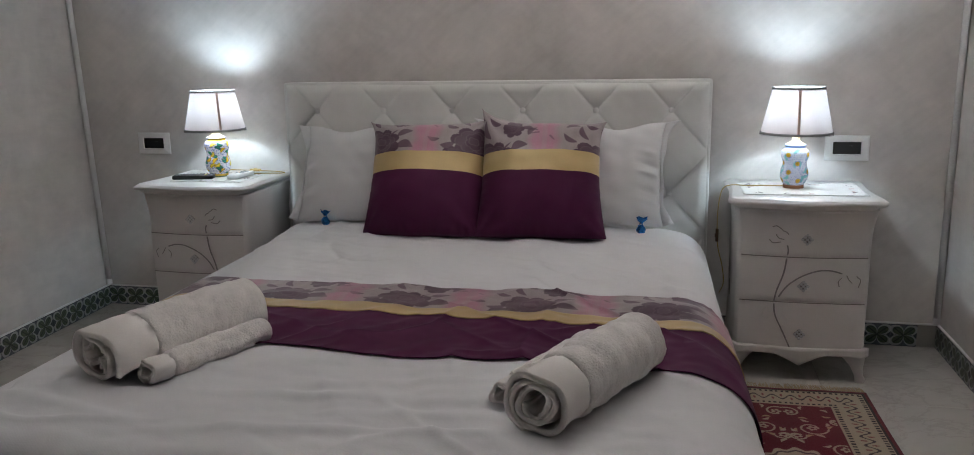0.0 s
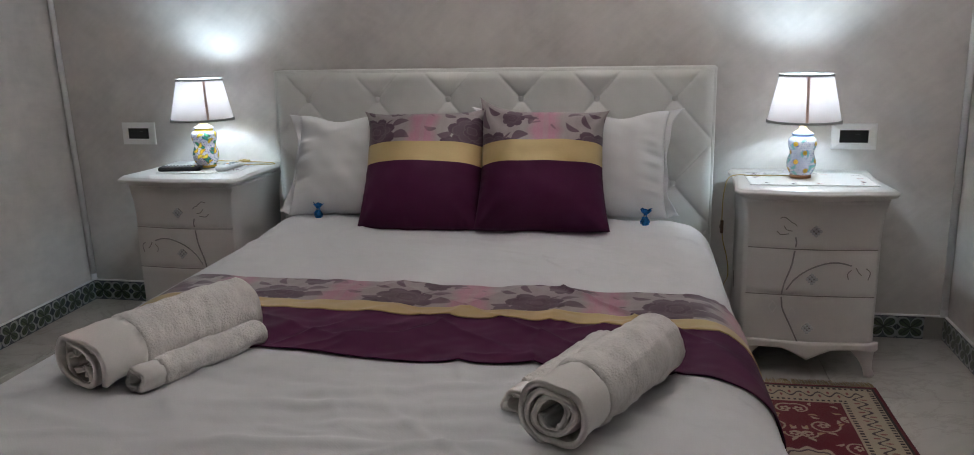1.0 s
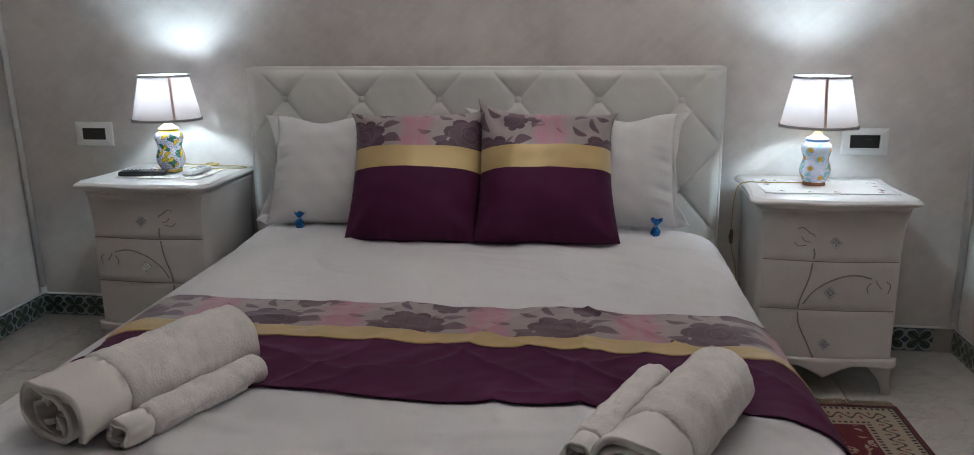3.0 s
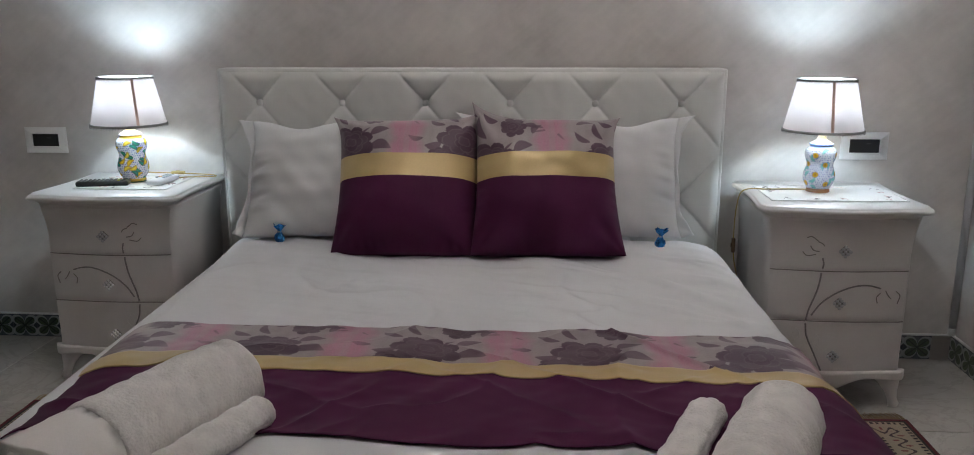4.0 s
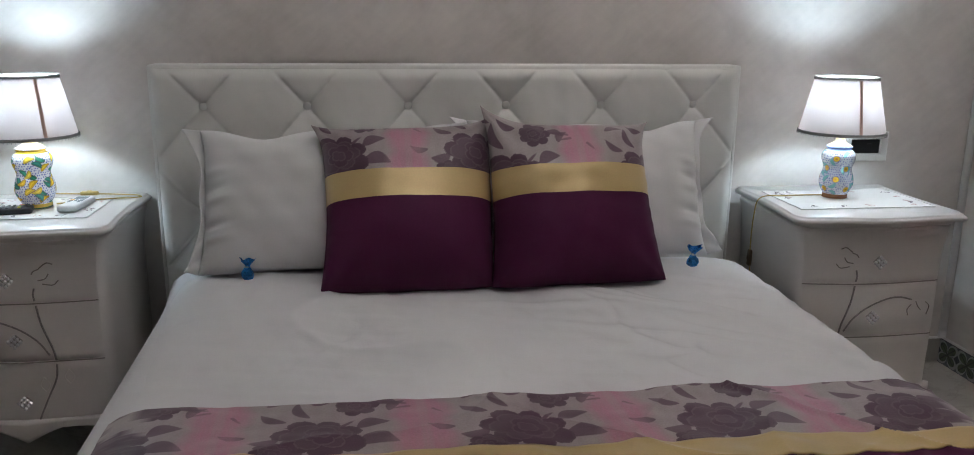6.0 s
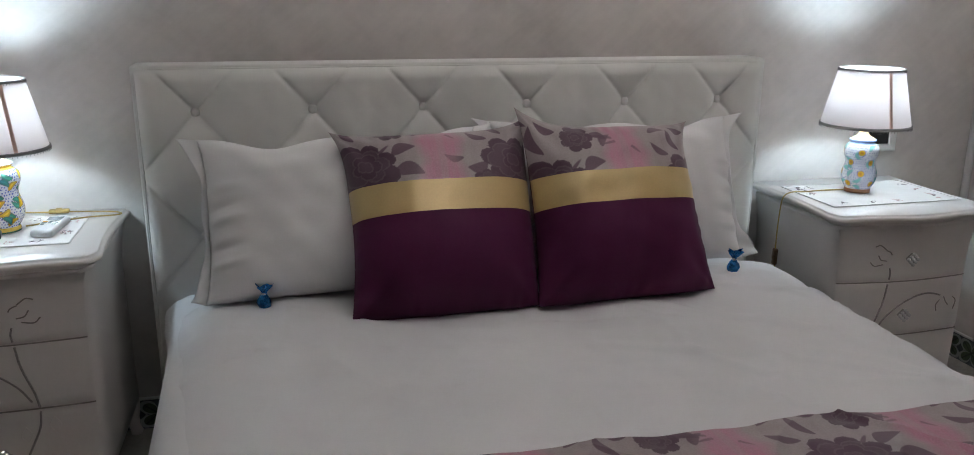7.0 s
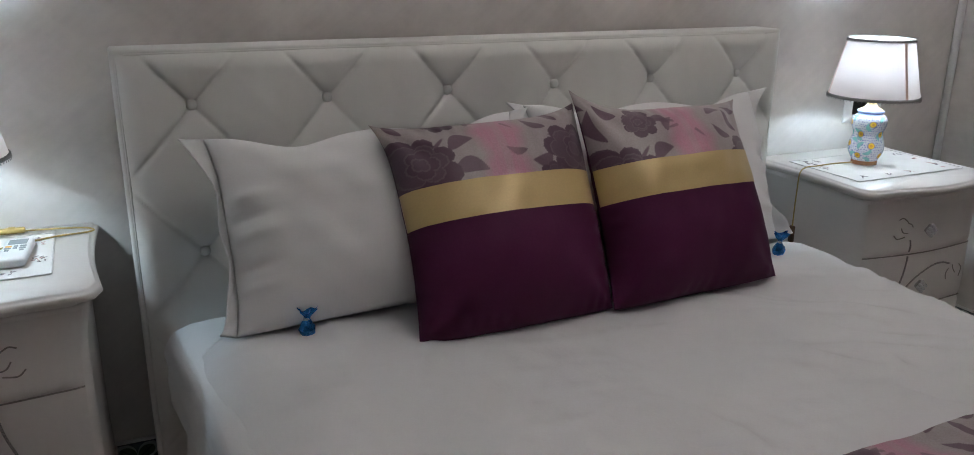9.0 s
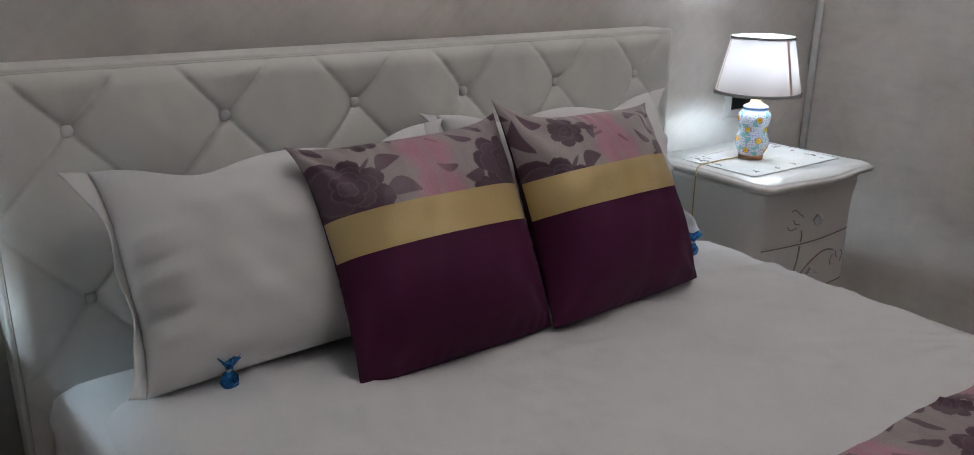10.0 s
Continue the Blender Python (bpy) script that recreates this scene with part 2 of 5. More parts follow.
def smooth(me, on=True):
    me.polygons.foreach_set("use_smooth", [on] * len(me.polygons))


def part(name, bm, material, parent=None, label="", soft=False):
    me = bpy.data.meshes.new(name)
    bm.normal_update()
    bm.to_mesh(me)
    bm.free()
    me.materials.append(material)
    if soft:
        smooth(me)
    return place(new(name, me), parent, label)


def grid(name, pts, material, parent=None, label="", dye=None, wrap=False, soft=True, flip=False):
    """A sheet through an array of points [rows, columns, 3], with an optional colour for each point."""
    pts = np.asarray(pts, float)
    nr, nc = pts.shape[:2]
    i, j = np.meshgrid(np.arange(nr - 1), np.arange(nc if wrap else nc - 1), indexing="ij")
    j2 = (j + 1) % nc
    f = np.stack([i * nc + j, i * nc + j2, (i + 1) * nc + j2, (i + 1) * nc + j], -1).reshape(-1, 4)
    if flip:
        f = f[:, ::-1]
    me = bpy.data.meshes.new(name)
    me.from_pydata(pts.reshape(-1, 3).tolist(), [], f.tolist())
    if dye is not None:
        at = me.color_attributes.new("dye", "FLOAT_COLOR", "POINT")
        d = np.ones((nr * nc, 4), np.float32)
        d[:, :3] = np.asarray(dye, np.float32).reshape(-1, 3)
        at.data.foreach_set("color", d.ravel())
    me.materials.append(material)
    smooth(me, soft)
    me.update()
    return place(new(name, me), parent, label)


def box(x0, x1, y0, y1, z0, z1, bev=0.0, seg=2, bm=None):
    bm = bm or bmesh.new()
    m = Matrix.LocRotScale(((x0 + x1) / 2, (y0 + y1) / 2, (z0 + z1) / 2), None, (x1 - x0, y1 - y0, z1 - z0))
    r = bmesh.ops.create_cube(bm, size=1, matrix=m)
    if bev:
        es = list({e for v in r["verts"] for e in v.link_edges})
        bmesh.ops.bevel(bm, geom=es, offset=bev, segments=seg, affect="EDGES", profile=0.5)
    return bm


def tube_pts(path, radius, n=8):
    """Rings round a polyline."""
    P = [Vector(p) for p in path]
    rings, side = [], None
    for k, p in enumerate(P):
        d = (P[min(k + 1, len(P) - 1)] - P[max(k - 1, 0)]).normalized()
        if side is None:
            side = d.orthogonal().normalized()
        side = (side - d * side.dot(d)).normalized()
        up = d.cross(side)
        r = radius[k] if isinstance(radius, (list, tuple)) else radius
        rings.append([tuple(p + r * (math.cos(a) * side + math.sin(a) * up)) for a in (2 * math.pi * i / n for i in range(n))])
    return rings


def tube(name, path, radius, material, parent=None, label="", n=8):
    rings = np.array(tube_pts(path, radius, n))
    c0, c1 = rings[:1].mean(1, keepdims=True).repeat(n, 1), rings[-1:].mean(1, keepdims=True).repeat(n, 1)
    return grid(name, np.concatenate([c0, rings, c1]), material, parent, label, wrap=True)


def spline(pts, n=8):
    """A smooth line through the points."""
    P = [Vector(p) for p in pts]
    P = [2 * P[0] - P[1]] + P + [2 * P[-1] - P[-2]]
    out = []
    for k in range(1, len(P) - 2):
        a, b, c, d = P[k - 1:k + 3]
        for i in range(n):
            t = i / n
            out.append(0.5 * (2 * b + (c - a) * t + (2 * a - 5 * b + 4 * c - d) * t * t + (3 * b - a - 3 * c + d) * t ** 3))
    out.append(P[-2])
    return out


def lathe(name, prof, material, parent=None, label="", n=40, dye=None, wob=0.0):
    """prof: rows of (radius, height)."""
    a = np.linspace(0, 2 * math.pi, n, endpoint=False)
    prof = np.array(prof, float)
    pts = np.stack([prof[:, :1] * np.cos(a), prof[:, :1] * np.sin(a), prof[:, 1:] + 0 * a], -1)
    return grid(name, pts, material, parent, label, dye=dye, wrap=True)


def empty(name, m, label, category, group="", kind=""):
    ob = new(name)
    ob.empty_display_size = 0.1
    ob.matrix_world = m
    return tagged(ob, label, category, group, kind)


def fbm(x, y, seed=0, octaves=3):
    """Smooth noise on arrays, about -1 to 1."""
    rng = np.random.RandomState(seed)
    out = np.zeros(np.broadcast(x, y).shape)
    amp = 1.0
    f = 1.0
    for _ in range(octaves):
        for _ in range(5):
            a, ph = rng.uniform(0, 2 * math.pi, 2)
            k = f * rng.uniform(0.7, 1.4) * 2 * math.pi
            out = out + amp * 0.32 * np.sin(k * (math.cos(a) * x + math.sin(a) * y) + ph)
        amp, f = amp * 0.5, f * 2.1
    return out


# ---- the room ----
WY, LX, RX, NY, CZ = 3.668, -2.612, 1.187, NY_WALL, 2.75
LEAN = 0.035    # its top leans outwards
LSKEW = 0.075   # the west wall is a little out of square


def wall_slab(name, a, b, thick, z0=0.0, z1=CZ):
    """A wall from a to b in the plan; thick goes to its right side as seen from a to b."""
    a, b = Vector((*a, 0)), Vector((*b, 0))
    d = (b - a)
    n = Vector((d.y, -d.x, 0)).normalized() * thick
    L = d.length
    d.normalize()
    bm = bmesh.new()
    cuts = [(0, L, z0, z1)]
    for s0, s1, h0, h1 in cuts:
        vs = []
        for h in (h0, h1):
            for s, t in ((s0, 0), (s1, 0), (s1, 1), (s0, 1)):
                vs.append(bm.verts.new(a + d * s + n * t + Vector((0, 0, h))))
        for q in ((3, 2, 1, 0), (4, 5, 6, 7), (0, 1, 5, 4), (1, 2, 6, 5), (2, 3, 7, 6), (3, 0, 4, 7)):
            bm.faces.new([vs[i] for i in q])
    bmesh.ops.recalc_face_normals(bm, faces=bm.faces)
    ob = part(name, bm, M_WALL)
    return ob


LY0 = (LX + LSKEW * (WY - NY), NY)
tagged(wall_slab("wall_north", (RX + 0.15, WY), (LX - 0.15, WY), 0.15), "greige polished plaster wall behind the bed", "wall", kind="structure")
west = wall_slab("wall_west", (LX, WY), LY0, 0.15)
for v in west.data.vertices:
    v.co.x -= LEAN * v.co.z
tagged(west, "greige polished plaster side wall", "wall", kind="structure")
tagged(wall_slab("wall_east", (RX, NY), (RX, WY), 0.15), "greige polished plaster side wall", "wall", kind="structure")
tagged(wall_slab("wall_south", (LX - 0.15, NY), (RX + 0.15, NY), 0.15), "greige polished plaster wall at the foot of the room", "wall", kind="structure")
tagged(part("ceiling", box(LX - 0.15, RX + 0.15, NY - 0.15, WY + 0.15, CZ, CZ + 0.1), M_CEIL), "plain white painted ceiling", "ceiling", kind="structure")
floor = tagged(part("floor", box(LX - 0.15, RX + 0.15, NY - 0.15, WY + 0.15, -0.1, -0.003), M_GROUT), "pale polished stone floor tiles with thin joints", "floor", kind="structure")


# unseen bowl pendant, added as fill; throws its light up at the ceiling
fill_pendant = empty("fill_pendant", pose(-0.20, 2.30, CZ), "added white bowl pendant, unseen, that fills the room off the ceiling", "ceiling light")
lathe("canopy", [(0.0005, -0.001), (0.055, -0.001), (0.055, -0.012), (0.020, -0.030), (0.0005, -0.030)], M_PVC, fill_pendant, n=24)
lathe("stem", [(0.008, -0.028), (0.008, -0.36)], M_CHROME, fill_pendant, n=12)
lathe("bowl", [(0.0005, -0.395), (0.07, -0.388), (0.15, -0.362), (0.205, -0.318), (0.225, -0.285), (0.219, -0.285), (0.198, -0.314), (0.145, -0.352), (0.0005, -0.378)], M_PVC, fill_pendant, "opaque white bowl", n=48)
lathe("fill_disc", [(0.175, -0.335), (0.174, -0.330), (0.0005, -0.330)], M_FILL_GLOW, fill_pendant, "glowing fill disc inside the added bowl", n=32)

# ---- pattern of the brocade ----
PLUMD, PLUML, SILV, PINK = np.array((0.070, 0.028, 0.054)), np.array((0.120, 0.060, 0.095)), np.array((0.36, 0.31, 0.31)), np.array((0.48, 0.225, 0.30))


def lens(x, y, cx, cy, ang, length, width):
    """Mask of a leaf: above 0 inside."""
    dx, dy = x - cx, y - cy
    a = dx * math.cos(ang) + dy * math.sin(ang)
    b = -dx * math.sin(ang) + dy * math.cos(ang)
    t = np.clip(a / length, 0, 1)
    w = width * np.sin(math.pi * t ** 0.8) ** 0.8
    b = b - 0.18 * length * np.sin(math.pi * t)
    return np.where((a > 0) & (a < length), w - np.abs(b), -1.0)


def peony(x, y, cx, cy, R, seed):
    """Tone of a peony: 0 outside, else 1 with lighter line work."""
    rng = np.random.RandomState(seed)
    dx, dy = x - cx, (y - cy) * 1.1
    r, th = np.hypot(dx, dy) / R, np.arctan2(dy, dx)
    tone = np.zeros(x.shape)
    for k, (ro, n) in enumerate(((1.0, 7), (0.74, 6), (0.48, 5), (0.25, 4))):
        ph = rng.uniform(0, 6.28)
        edge = ro * (0.66 + 0.26 * np.abs(np.sin(n * 0.5 * th + ph)) ** 0.55 + 0.10 * np.sin(th + ph) + 0.07 * np.sin(2 * th - ph) + 0.010 * np.sin(4 * n * th + ph))
        ins = r < edge
        line = ins & (r > edge - 0.045)
        tone = np.where(ins, 1.0 - 0.10 * (k % 2), tone)
        tone = np.where(line, 0.68 if k else 0.88, tone)
    return tone


def brocade(x, y):
    """Colours of the woven flowers, x along the cloth and y across it, in metres."""
    x, y = x / 1.25, y / 1.25
    P = 0.285
    xm = (x + P / 2) % P - P / 2
    wob = 0.006 * np.sin(70 * y + 3 * x) + 0.002 * np.sin(190 * y)
    base = SILV * (1 + 0.025 * np.sin(xm * 260))[..., None]
    pk = np.clip((0.050 - np.abs(np.abs(xm) - P / 2 + wob)) / 0.026, 0, 1)
    pk *= 0.90 + 0.07 * np.sin(xm * 520) + 0.05 * np.sin(90 * y + 40 * x)
    col = base * (1 - pk[..., None]) + PINK * pk[..., None]
    core = np.clip((0.010 - np.abs(np.abs(xm) - P / 2)) / 0.006, 0, 1) * 0.3
    col = col * (1 - core[..., None]) + SILV * 1.1 * core[..., None]

    def lay(col, m, c, a=1.0):
        m = (np.clip(m, 0, 1) * a)[..., None]
        return col * (1 - m) + c * m
    # stems, leaves, blooms; laid twice so that they run over the repeat
    for sh in (-P, 0, P):
        u = xm - sh
        for (x0, y0, x1, y1, bow) in ((0.03, 0.085, 0.125, 0.140, 0.012), (-0.03, 0.09, -0.125, 0.125, -0.02), (0.05, 0.142, 0.12, 0.150, 0.01), (-0.05, 0.06, -0.03, 0.0, 0.0), (-0.02, 0.03, -0.035, -0.03, 0.0)):
            t = np.clip(((u - x0) * (x1 - x0) + (y - y0) * (y1 - y0)) / ((x1 - x0) ** 2 + (y1 - y0) ** 2), 0, 1)
            px, py = x0 + t * (x1 - x0), y0 + t * (y1 - y0) + bow * np.sin(math.pi * t)
            d = np.hypot(u - px, y - py)
            col = lay(col, (0.0040 - d) / 0.001, PLUML, 0.9 - 0.4 * pk)
        for (lx, ly, ang, ln, w) in ((0.050, 0.038, -0.15, 0.058, 0.016), (0.050, 0.078, 0.35, 0.050, 0.014), (-0.048, 0.105, 2.5, 0.048, 0.009), (-0.016, 0.118, 1.9, 0.056, 0.009),
                                    (-0.100, 0.060, 2.9, 0.040, 0.008), (0.096, 0.128, 0.9, 0.040, 0.009), (-0.055, 0.045, 3.3, 0.042, 0.013), (0.012, 0.165, 2.7, 0.040, 0.009), (-0.080, 0.160, 0.2, 0.044, 0.009),
                                    (-0.070, 0.020, 3.9, 0.040, 0.010), (0.075, 0.160, -0.4, 0.040, 0.010)):
            m = lens(u, y, lx, ly, ang, ln, w)
            col = lay(col, m / 0.0012, PLUML * 0.95, 0.92 - 0.45 * pk)
        for (fx, fy, R, sd) in ((0.0, 0.058, 0.069, 3), (0.048, 0.152, 0.038, 5), (-0.060, 0.008, 0.030, 8)):
            t = peony(u, y, fx, fy, R, sd)
            g = np.clip((y - fy) / R * 0.3 + 0.4, 0, 1)
            c = PLUMD * (1 - 0.6 * g[..., None]) + PLUML * 0.6 * g[..., None]
            c = c * t[..., None] + SILV * 0.62 * (1 - t[..., None])
            col = np.where((t > 0)[..., None], c, col)
    return np.clip(col, 0, 1)


# ---- bed ----
BX, BY = -0.615, 2.45        # middle of the mattress
TOP = 0.522
BED_YAW = 1.2
bed = empty("bed", pose(0, 0, 0), "double bed with a tall white tufted leatherette headboard", "bed")


def headboard():
    x0, x1, z1 = -1.508, 0.263, 1.086
    w = x1 - x0
    IN = 0.009
    xs, zs = np.linspace(IN, w - IN, 354), np.linspace(0.12, z1 - IN, 220)
    X, Z = np.meshgrid(xs, zs)
    hx, hz = 0.147, 0.164
    bx0, bz0 = 0.148, 0.968
    u = (X - bx0) / hx + (Z - bz0) / hz
    v = (X - bx0) / hx - (Z - bz0) / hz
    du = np.abs((u + 1) % 2 - 1) * 0.109
    dv = np.abs((v + 1) % 2 - 1) * 0.109
    seam = np.minimum(du, dv)
    puff = 0.0070 * (1 - np.exp(-seam / 0.003)) + 0.008 * (1 - np.exp(-seam / 0.035)) + 0.012 * (1 - np.exp(-np.maximum(du, dv) / 0.06))
    # dimples at the buttons
    i = np.round((X - bx0) / (2 * hx))
    j = np.round((Z - bz0) / (2 * hz))
    rb = np.hypot(X - bx0 - i * 2 * hx, Z - bz0 - j * 2 * hz)
    puff = puff - 0.010 * np.exp(-(rb / 0.022) ** 2)
    puff += 0.0016 * fbm(X * 4, Z * 4, 4)
    edge = np.minimum(np.minimum(X - IN, w - IN - X), z1 - IN - Z)
    fade = np.clip(edge / 0.035, 0, 1)
    puff = puff * (0.15 + 0.85 * fade * (2 - fade)) + 0.004
    rnd = np.clip(1 - edge / 0.02, 0, 1)
    puff = puff - 0.006 * rnd ** 4
    Y = -0.014 - puff
    hb = pose(x0, 3.492, 0, 0, 0, BED_YAW)
    panel = grid("headboard_panel", np.stack([X, Y, Z], -1), M_LEATHER, bed, "white quilted leatherette panel with stitched diamonds")
    panel.matrix_basis = hb
    bm = box(0, w, -0.0165, 0.092, 0.03, z1, 0.007, 4)
    fr = part("headboard_frame", bm, M_LEATHER, bed, soft=True)
    fr.matrix_basis = hb
    a, b = IN + 0.0005, z1 - IN - 0.0005
    path = [(a, -0.0160, 0.13), (a, -0.0160, b - 0.02), (a + 0.006, -0.0160, b - 0.006), (a + 0.02, -0.0160, b), (w - a - 0.02, -0.0160, b), (w - a - 0.006, -0.0160, b - 0.006), (w - a, -0.0160, b - 0.02), (w - a, -0.0160, 0.13)]
    pp = tube("piping", path, 0.0026, M_LEATHER, bed, n=8)
    pp.matrix_basis = hb
    for row in range(2):
        for k in range(6):
            prof = [(0.0005, 0.010), (0.006, 0.0095), (0.0105, 0.007), (0.0125, 0.003), (0.0125, -0.002), (0.010, -0.004)]
            b = lathe("button", prof, M_LEATHER, bed, n=16)
            b.matrix_basis = hb @ pose(bx0 + 2 * hx * k, -0.015, bz0 - 2 * hz * row, 90, 0, 0)
    bs = part("bed_base", box(-1.40, 0.215, 1.35, 3.47, 0.05, 0.26, 0.02, 3), M_LEATHER, bed, soft=True)
    for lx, ly in ((-1.38, 1.45), (0.15, 1.45), (-1.38, 3.38), (0.15, 3.38)):
        lathe("leg", [(0.001, 0.0), (0.022, 0.0), (0.024, 0.005), (0.028, 0.052), (0.001, 0.052)], M_CHROME, bed, n=14).matrix_basis = pose(lx, ly, 0)


headboard()


def rounded_sheet(a, c, r, drop, n_flat, n_arc, n_drop):
    """Cross-section from the middle outwards: half width a, then an arc r, then straight down by drop.
    Gives arc lengths, offsets and depths for both sides."""
    s, x, d = [], [], []
    for t in np.linspace(0, a - r, n_flat):
        s.append(t), x.append(t), d.append(0)
    for k in range(1, n_arc + 1):
        q = math.pi / 2 * k / n_arc
        s.append(a - r + r * q), x.append(a - r + r * math.sin(q)), d.append(r - r * math.cos(q))
    for t in np.linspace(0, drop, n_drop + 1)[1:]:
        s.append(a - r + r * math.pi / 2 + t), x.append(a + 0.03 * t / max(drop, 0.01)), d.append(r + t)
    s, x, d = map(np.array, (s, x, d))
    return np.concatenate([-s[:0:-1], s]), np.concatenate([-x[:0:-1], x]) + c, np.concatenate([d[:0:-1], d])


def mattress():
    bm = box(-1.392, 0.236, 1.33, 3.458, 0.262, 0.506)
    bmesh.ops.subdivide_edges(bm, edges=list(bm.edges), cuts=38, use_grid_fill=True)
    lo, hi, R = Vector((-1.392, 1.33, 0.262)), Vector((0.236, 3.458, 0.506)), 0.065
    for v in bm.verts:
        q = Vector([min(max(v.co[k], lo[k] + R), hi[k] - R) for k in range(3)])
        d = v.co - q
        if d.length > 1e-6:
            v.co = q + d.normalized() * min(R, d.length)
        # diagonal folds where the sheet is tucked round the head corners
        x, y, z = v.co
        near = math.exp(-((hi.y - y) / 0.16) ** 2) * max(0.0, min(1.0, (0.500 - z) / 0.06)) * (abs(x + 0.585) > 0.76)
        fold = math.sin(58 * (0.7 * y - z) + 4 * math.sin(9 * z)) * 0.5 + 0.5 * math.sin(95 * (y + 0.9 * z))
        out = math.exp(-((hi.y - y) / 0.22) ** 2) * max(0.0, min(1.0, (0.515 - z) / 0.05)) * (abs(x + 0.585) > 0.72)
        v.co.x += (1 if x > -0.585 else -1) * (0.010 * near * fold + 0.030 * out)
        v.co.x -= 0.045 * (v.co.y - 2.3)
    ob = part("mattress", bm, M_SHEET, soft=True)
    return tagged(ob, "thick mattress in a fitted white cotton sheet on the bed base", "mattress")


mattress()

BC = -0.550                   # middle of the bedspread
HALF = 0.842
TWIST = 0.045               # the bed stands slightly askew
HEAD_RISE = 0.026           # the pillow end lies a little higher


PULLS = [(-0.45, 2.93, -0.12, 0.5, 0.0035), (-0.12, 2.90, -0.55, 0.45, 0.0050), (0.0, 2.80, -0.85, 0.5, 0.0050), (0.06, 2.62, -0.70, 0.4, 0.0045), (-0.22, 2.72, -0.40, 0.4, 0.0035),
         (-0.70, 1.62, 0.10, 0.6, 0.0040), (-0.32, 1.74, 0.15, 0.5, 0.0045), (-0.92, 1.74, -0.10, 0.45, 0.0040), (-0.50, 1.47, 0.12, 0.7, 0.0045), (-1.05, 1.48, -0.22, 0.4, 0.0040), (-0.20, 1.58, 0.05, 0.45, 0.0035), (-0.95, 2.70, 0.9, 0.35, 0.0025)]


def bed_wrinkle(X, Y):
    w = 0.0032 * fbm(X * 1.7, Y * 1.5, 11, 3)
    # long soft pull lines towards the east side and near the foot
    w += 0.0034 * np.exp(-((X - 0.0) / 0.30) ** 2) * fbm((Y + 0.55 * X) * 4.5, (X - 0.3 * Y) * 0.9, 21, 3) * np.exp(-((Y - 2.85) / 0.40) ** 2)
    w += 0.0034 * np.exp(-((Y - 1.65) / 0.25) ** 2) * fbm((Y - 0.25 * X) * 4.0, X * 0.9, 23, 3)
    w += 0.0011 * fbm(X * 5, Y * 6, 33, 3)
    ridge = 1 - np.abs(fbm((Y + 0.2 * X) * 1.6, X * 0.8, 31, 2))
    w += 0.0055 * np.clip(ridge, 0, 1) ** 7
    fold = 1 - np.abs(fbm((Y + 0.75 * X) * 1.5, (X - 0.5 * Y) * 0.45, 37, 2))
    w += 0.0065 * np.clip(fold, 0, 1) ** 9 * np.clip((X + 0.75) / 0.6, 0, 1) * np.clip((3.15 - Y) / 0.4, 0, 1)
    # single soft folds: where, which way, how long, how high
    for x0, y0, ang, ln, ht in PULLS:
        dx, dy = X - x0, Y - y0
        a, b = dx * math.cos(ang) + dy * math.sin(ang), -dx * math.sin(ang) + dy * math.cos(ang)
        b = b + 0.06 * a * a / ln
        f = np.exp(-(a / (0.5 * ln)) ** 2)
        w = w + ht * f * (np.exp(-(b / 0.016) ** 2) - 0.5 * np.exp(-((b - 0.034) / 0.022) ** 2))
    return 1.7 * w - 0.0045


def spread_points(ys, lift=0.0, drop=0.31, extra=None, nf=46):
    s, x, d = rounded_sheet(HALF + lift, BC, 0.14 + lift, drop, nf, 10, 10)
    Y, X = np.meshgrid(ys, x, indexing="ij")
    X = X - TWIST * (Y - 2.3)
    D = np.broadcast_to(d, X.shape)
    side = np.clip((D - 0.10) / 0.2, 0, 1)
    Xo = X + np.sign(x - BC) * side * (0.010 * np.sin(Y * 17 + 1.1) + 0.006 * np.sin(Y * 41))
    # the cloth bends down over the foot of the bed
    F0, FR = 1.29, 0.08
    tail = F0 - Y
    Yo, fall = Y.copy(), np.zeros_like(Y)
    q = np.clip((tail + FR) / FR, 0, math.pi / 2)
    on = tail > -FR
    Yo = np.where(on, F0 + FR - FR * np.sin(q), Y)
    fall = np.where(on, FR * (1 - np.cos(q)) + np.maximum(0, tail + FR - FR * math.pi / 2), 0)
    Z = TOP + lift - D - fall * np.clip(1 - D / 0.3, 0, 1) + bed_wrinkle(X, Y) * np.clip(1 - D / 0.15, 0, 1)
    Z += HEAD_RISE * np.clip((Y - 2.6) / 0.55, 0, 1) ** 2
    if extra is not None:
        Z = Z + extra(X, Y) * np.clip(1 - D / 0.15, 0, 1)
    return s, np.stack([Xo, Yo, Z], -1)


_, P = spread_points(np.linspace(1.00, 3.24, 330), nf=105)
spread = tagged(grid("bedspread", P, M_SHEET), "plain white cotton duvet spread smooth over the bed", "duvet")
hem_path = [tuple(p) for p in P[-1, ::3] + np.array((0, 0.0, 0.002))]
tube("hem", hem_path, 0.005, M_SHEET, spread, "rolled hem of the duvet", n=6)
sol = spread.modifiers.new("thickness", "SOLIDIFY")
sol.thickness, sol.offset = 0.006, 1.0

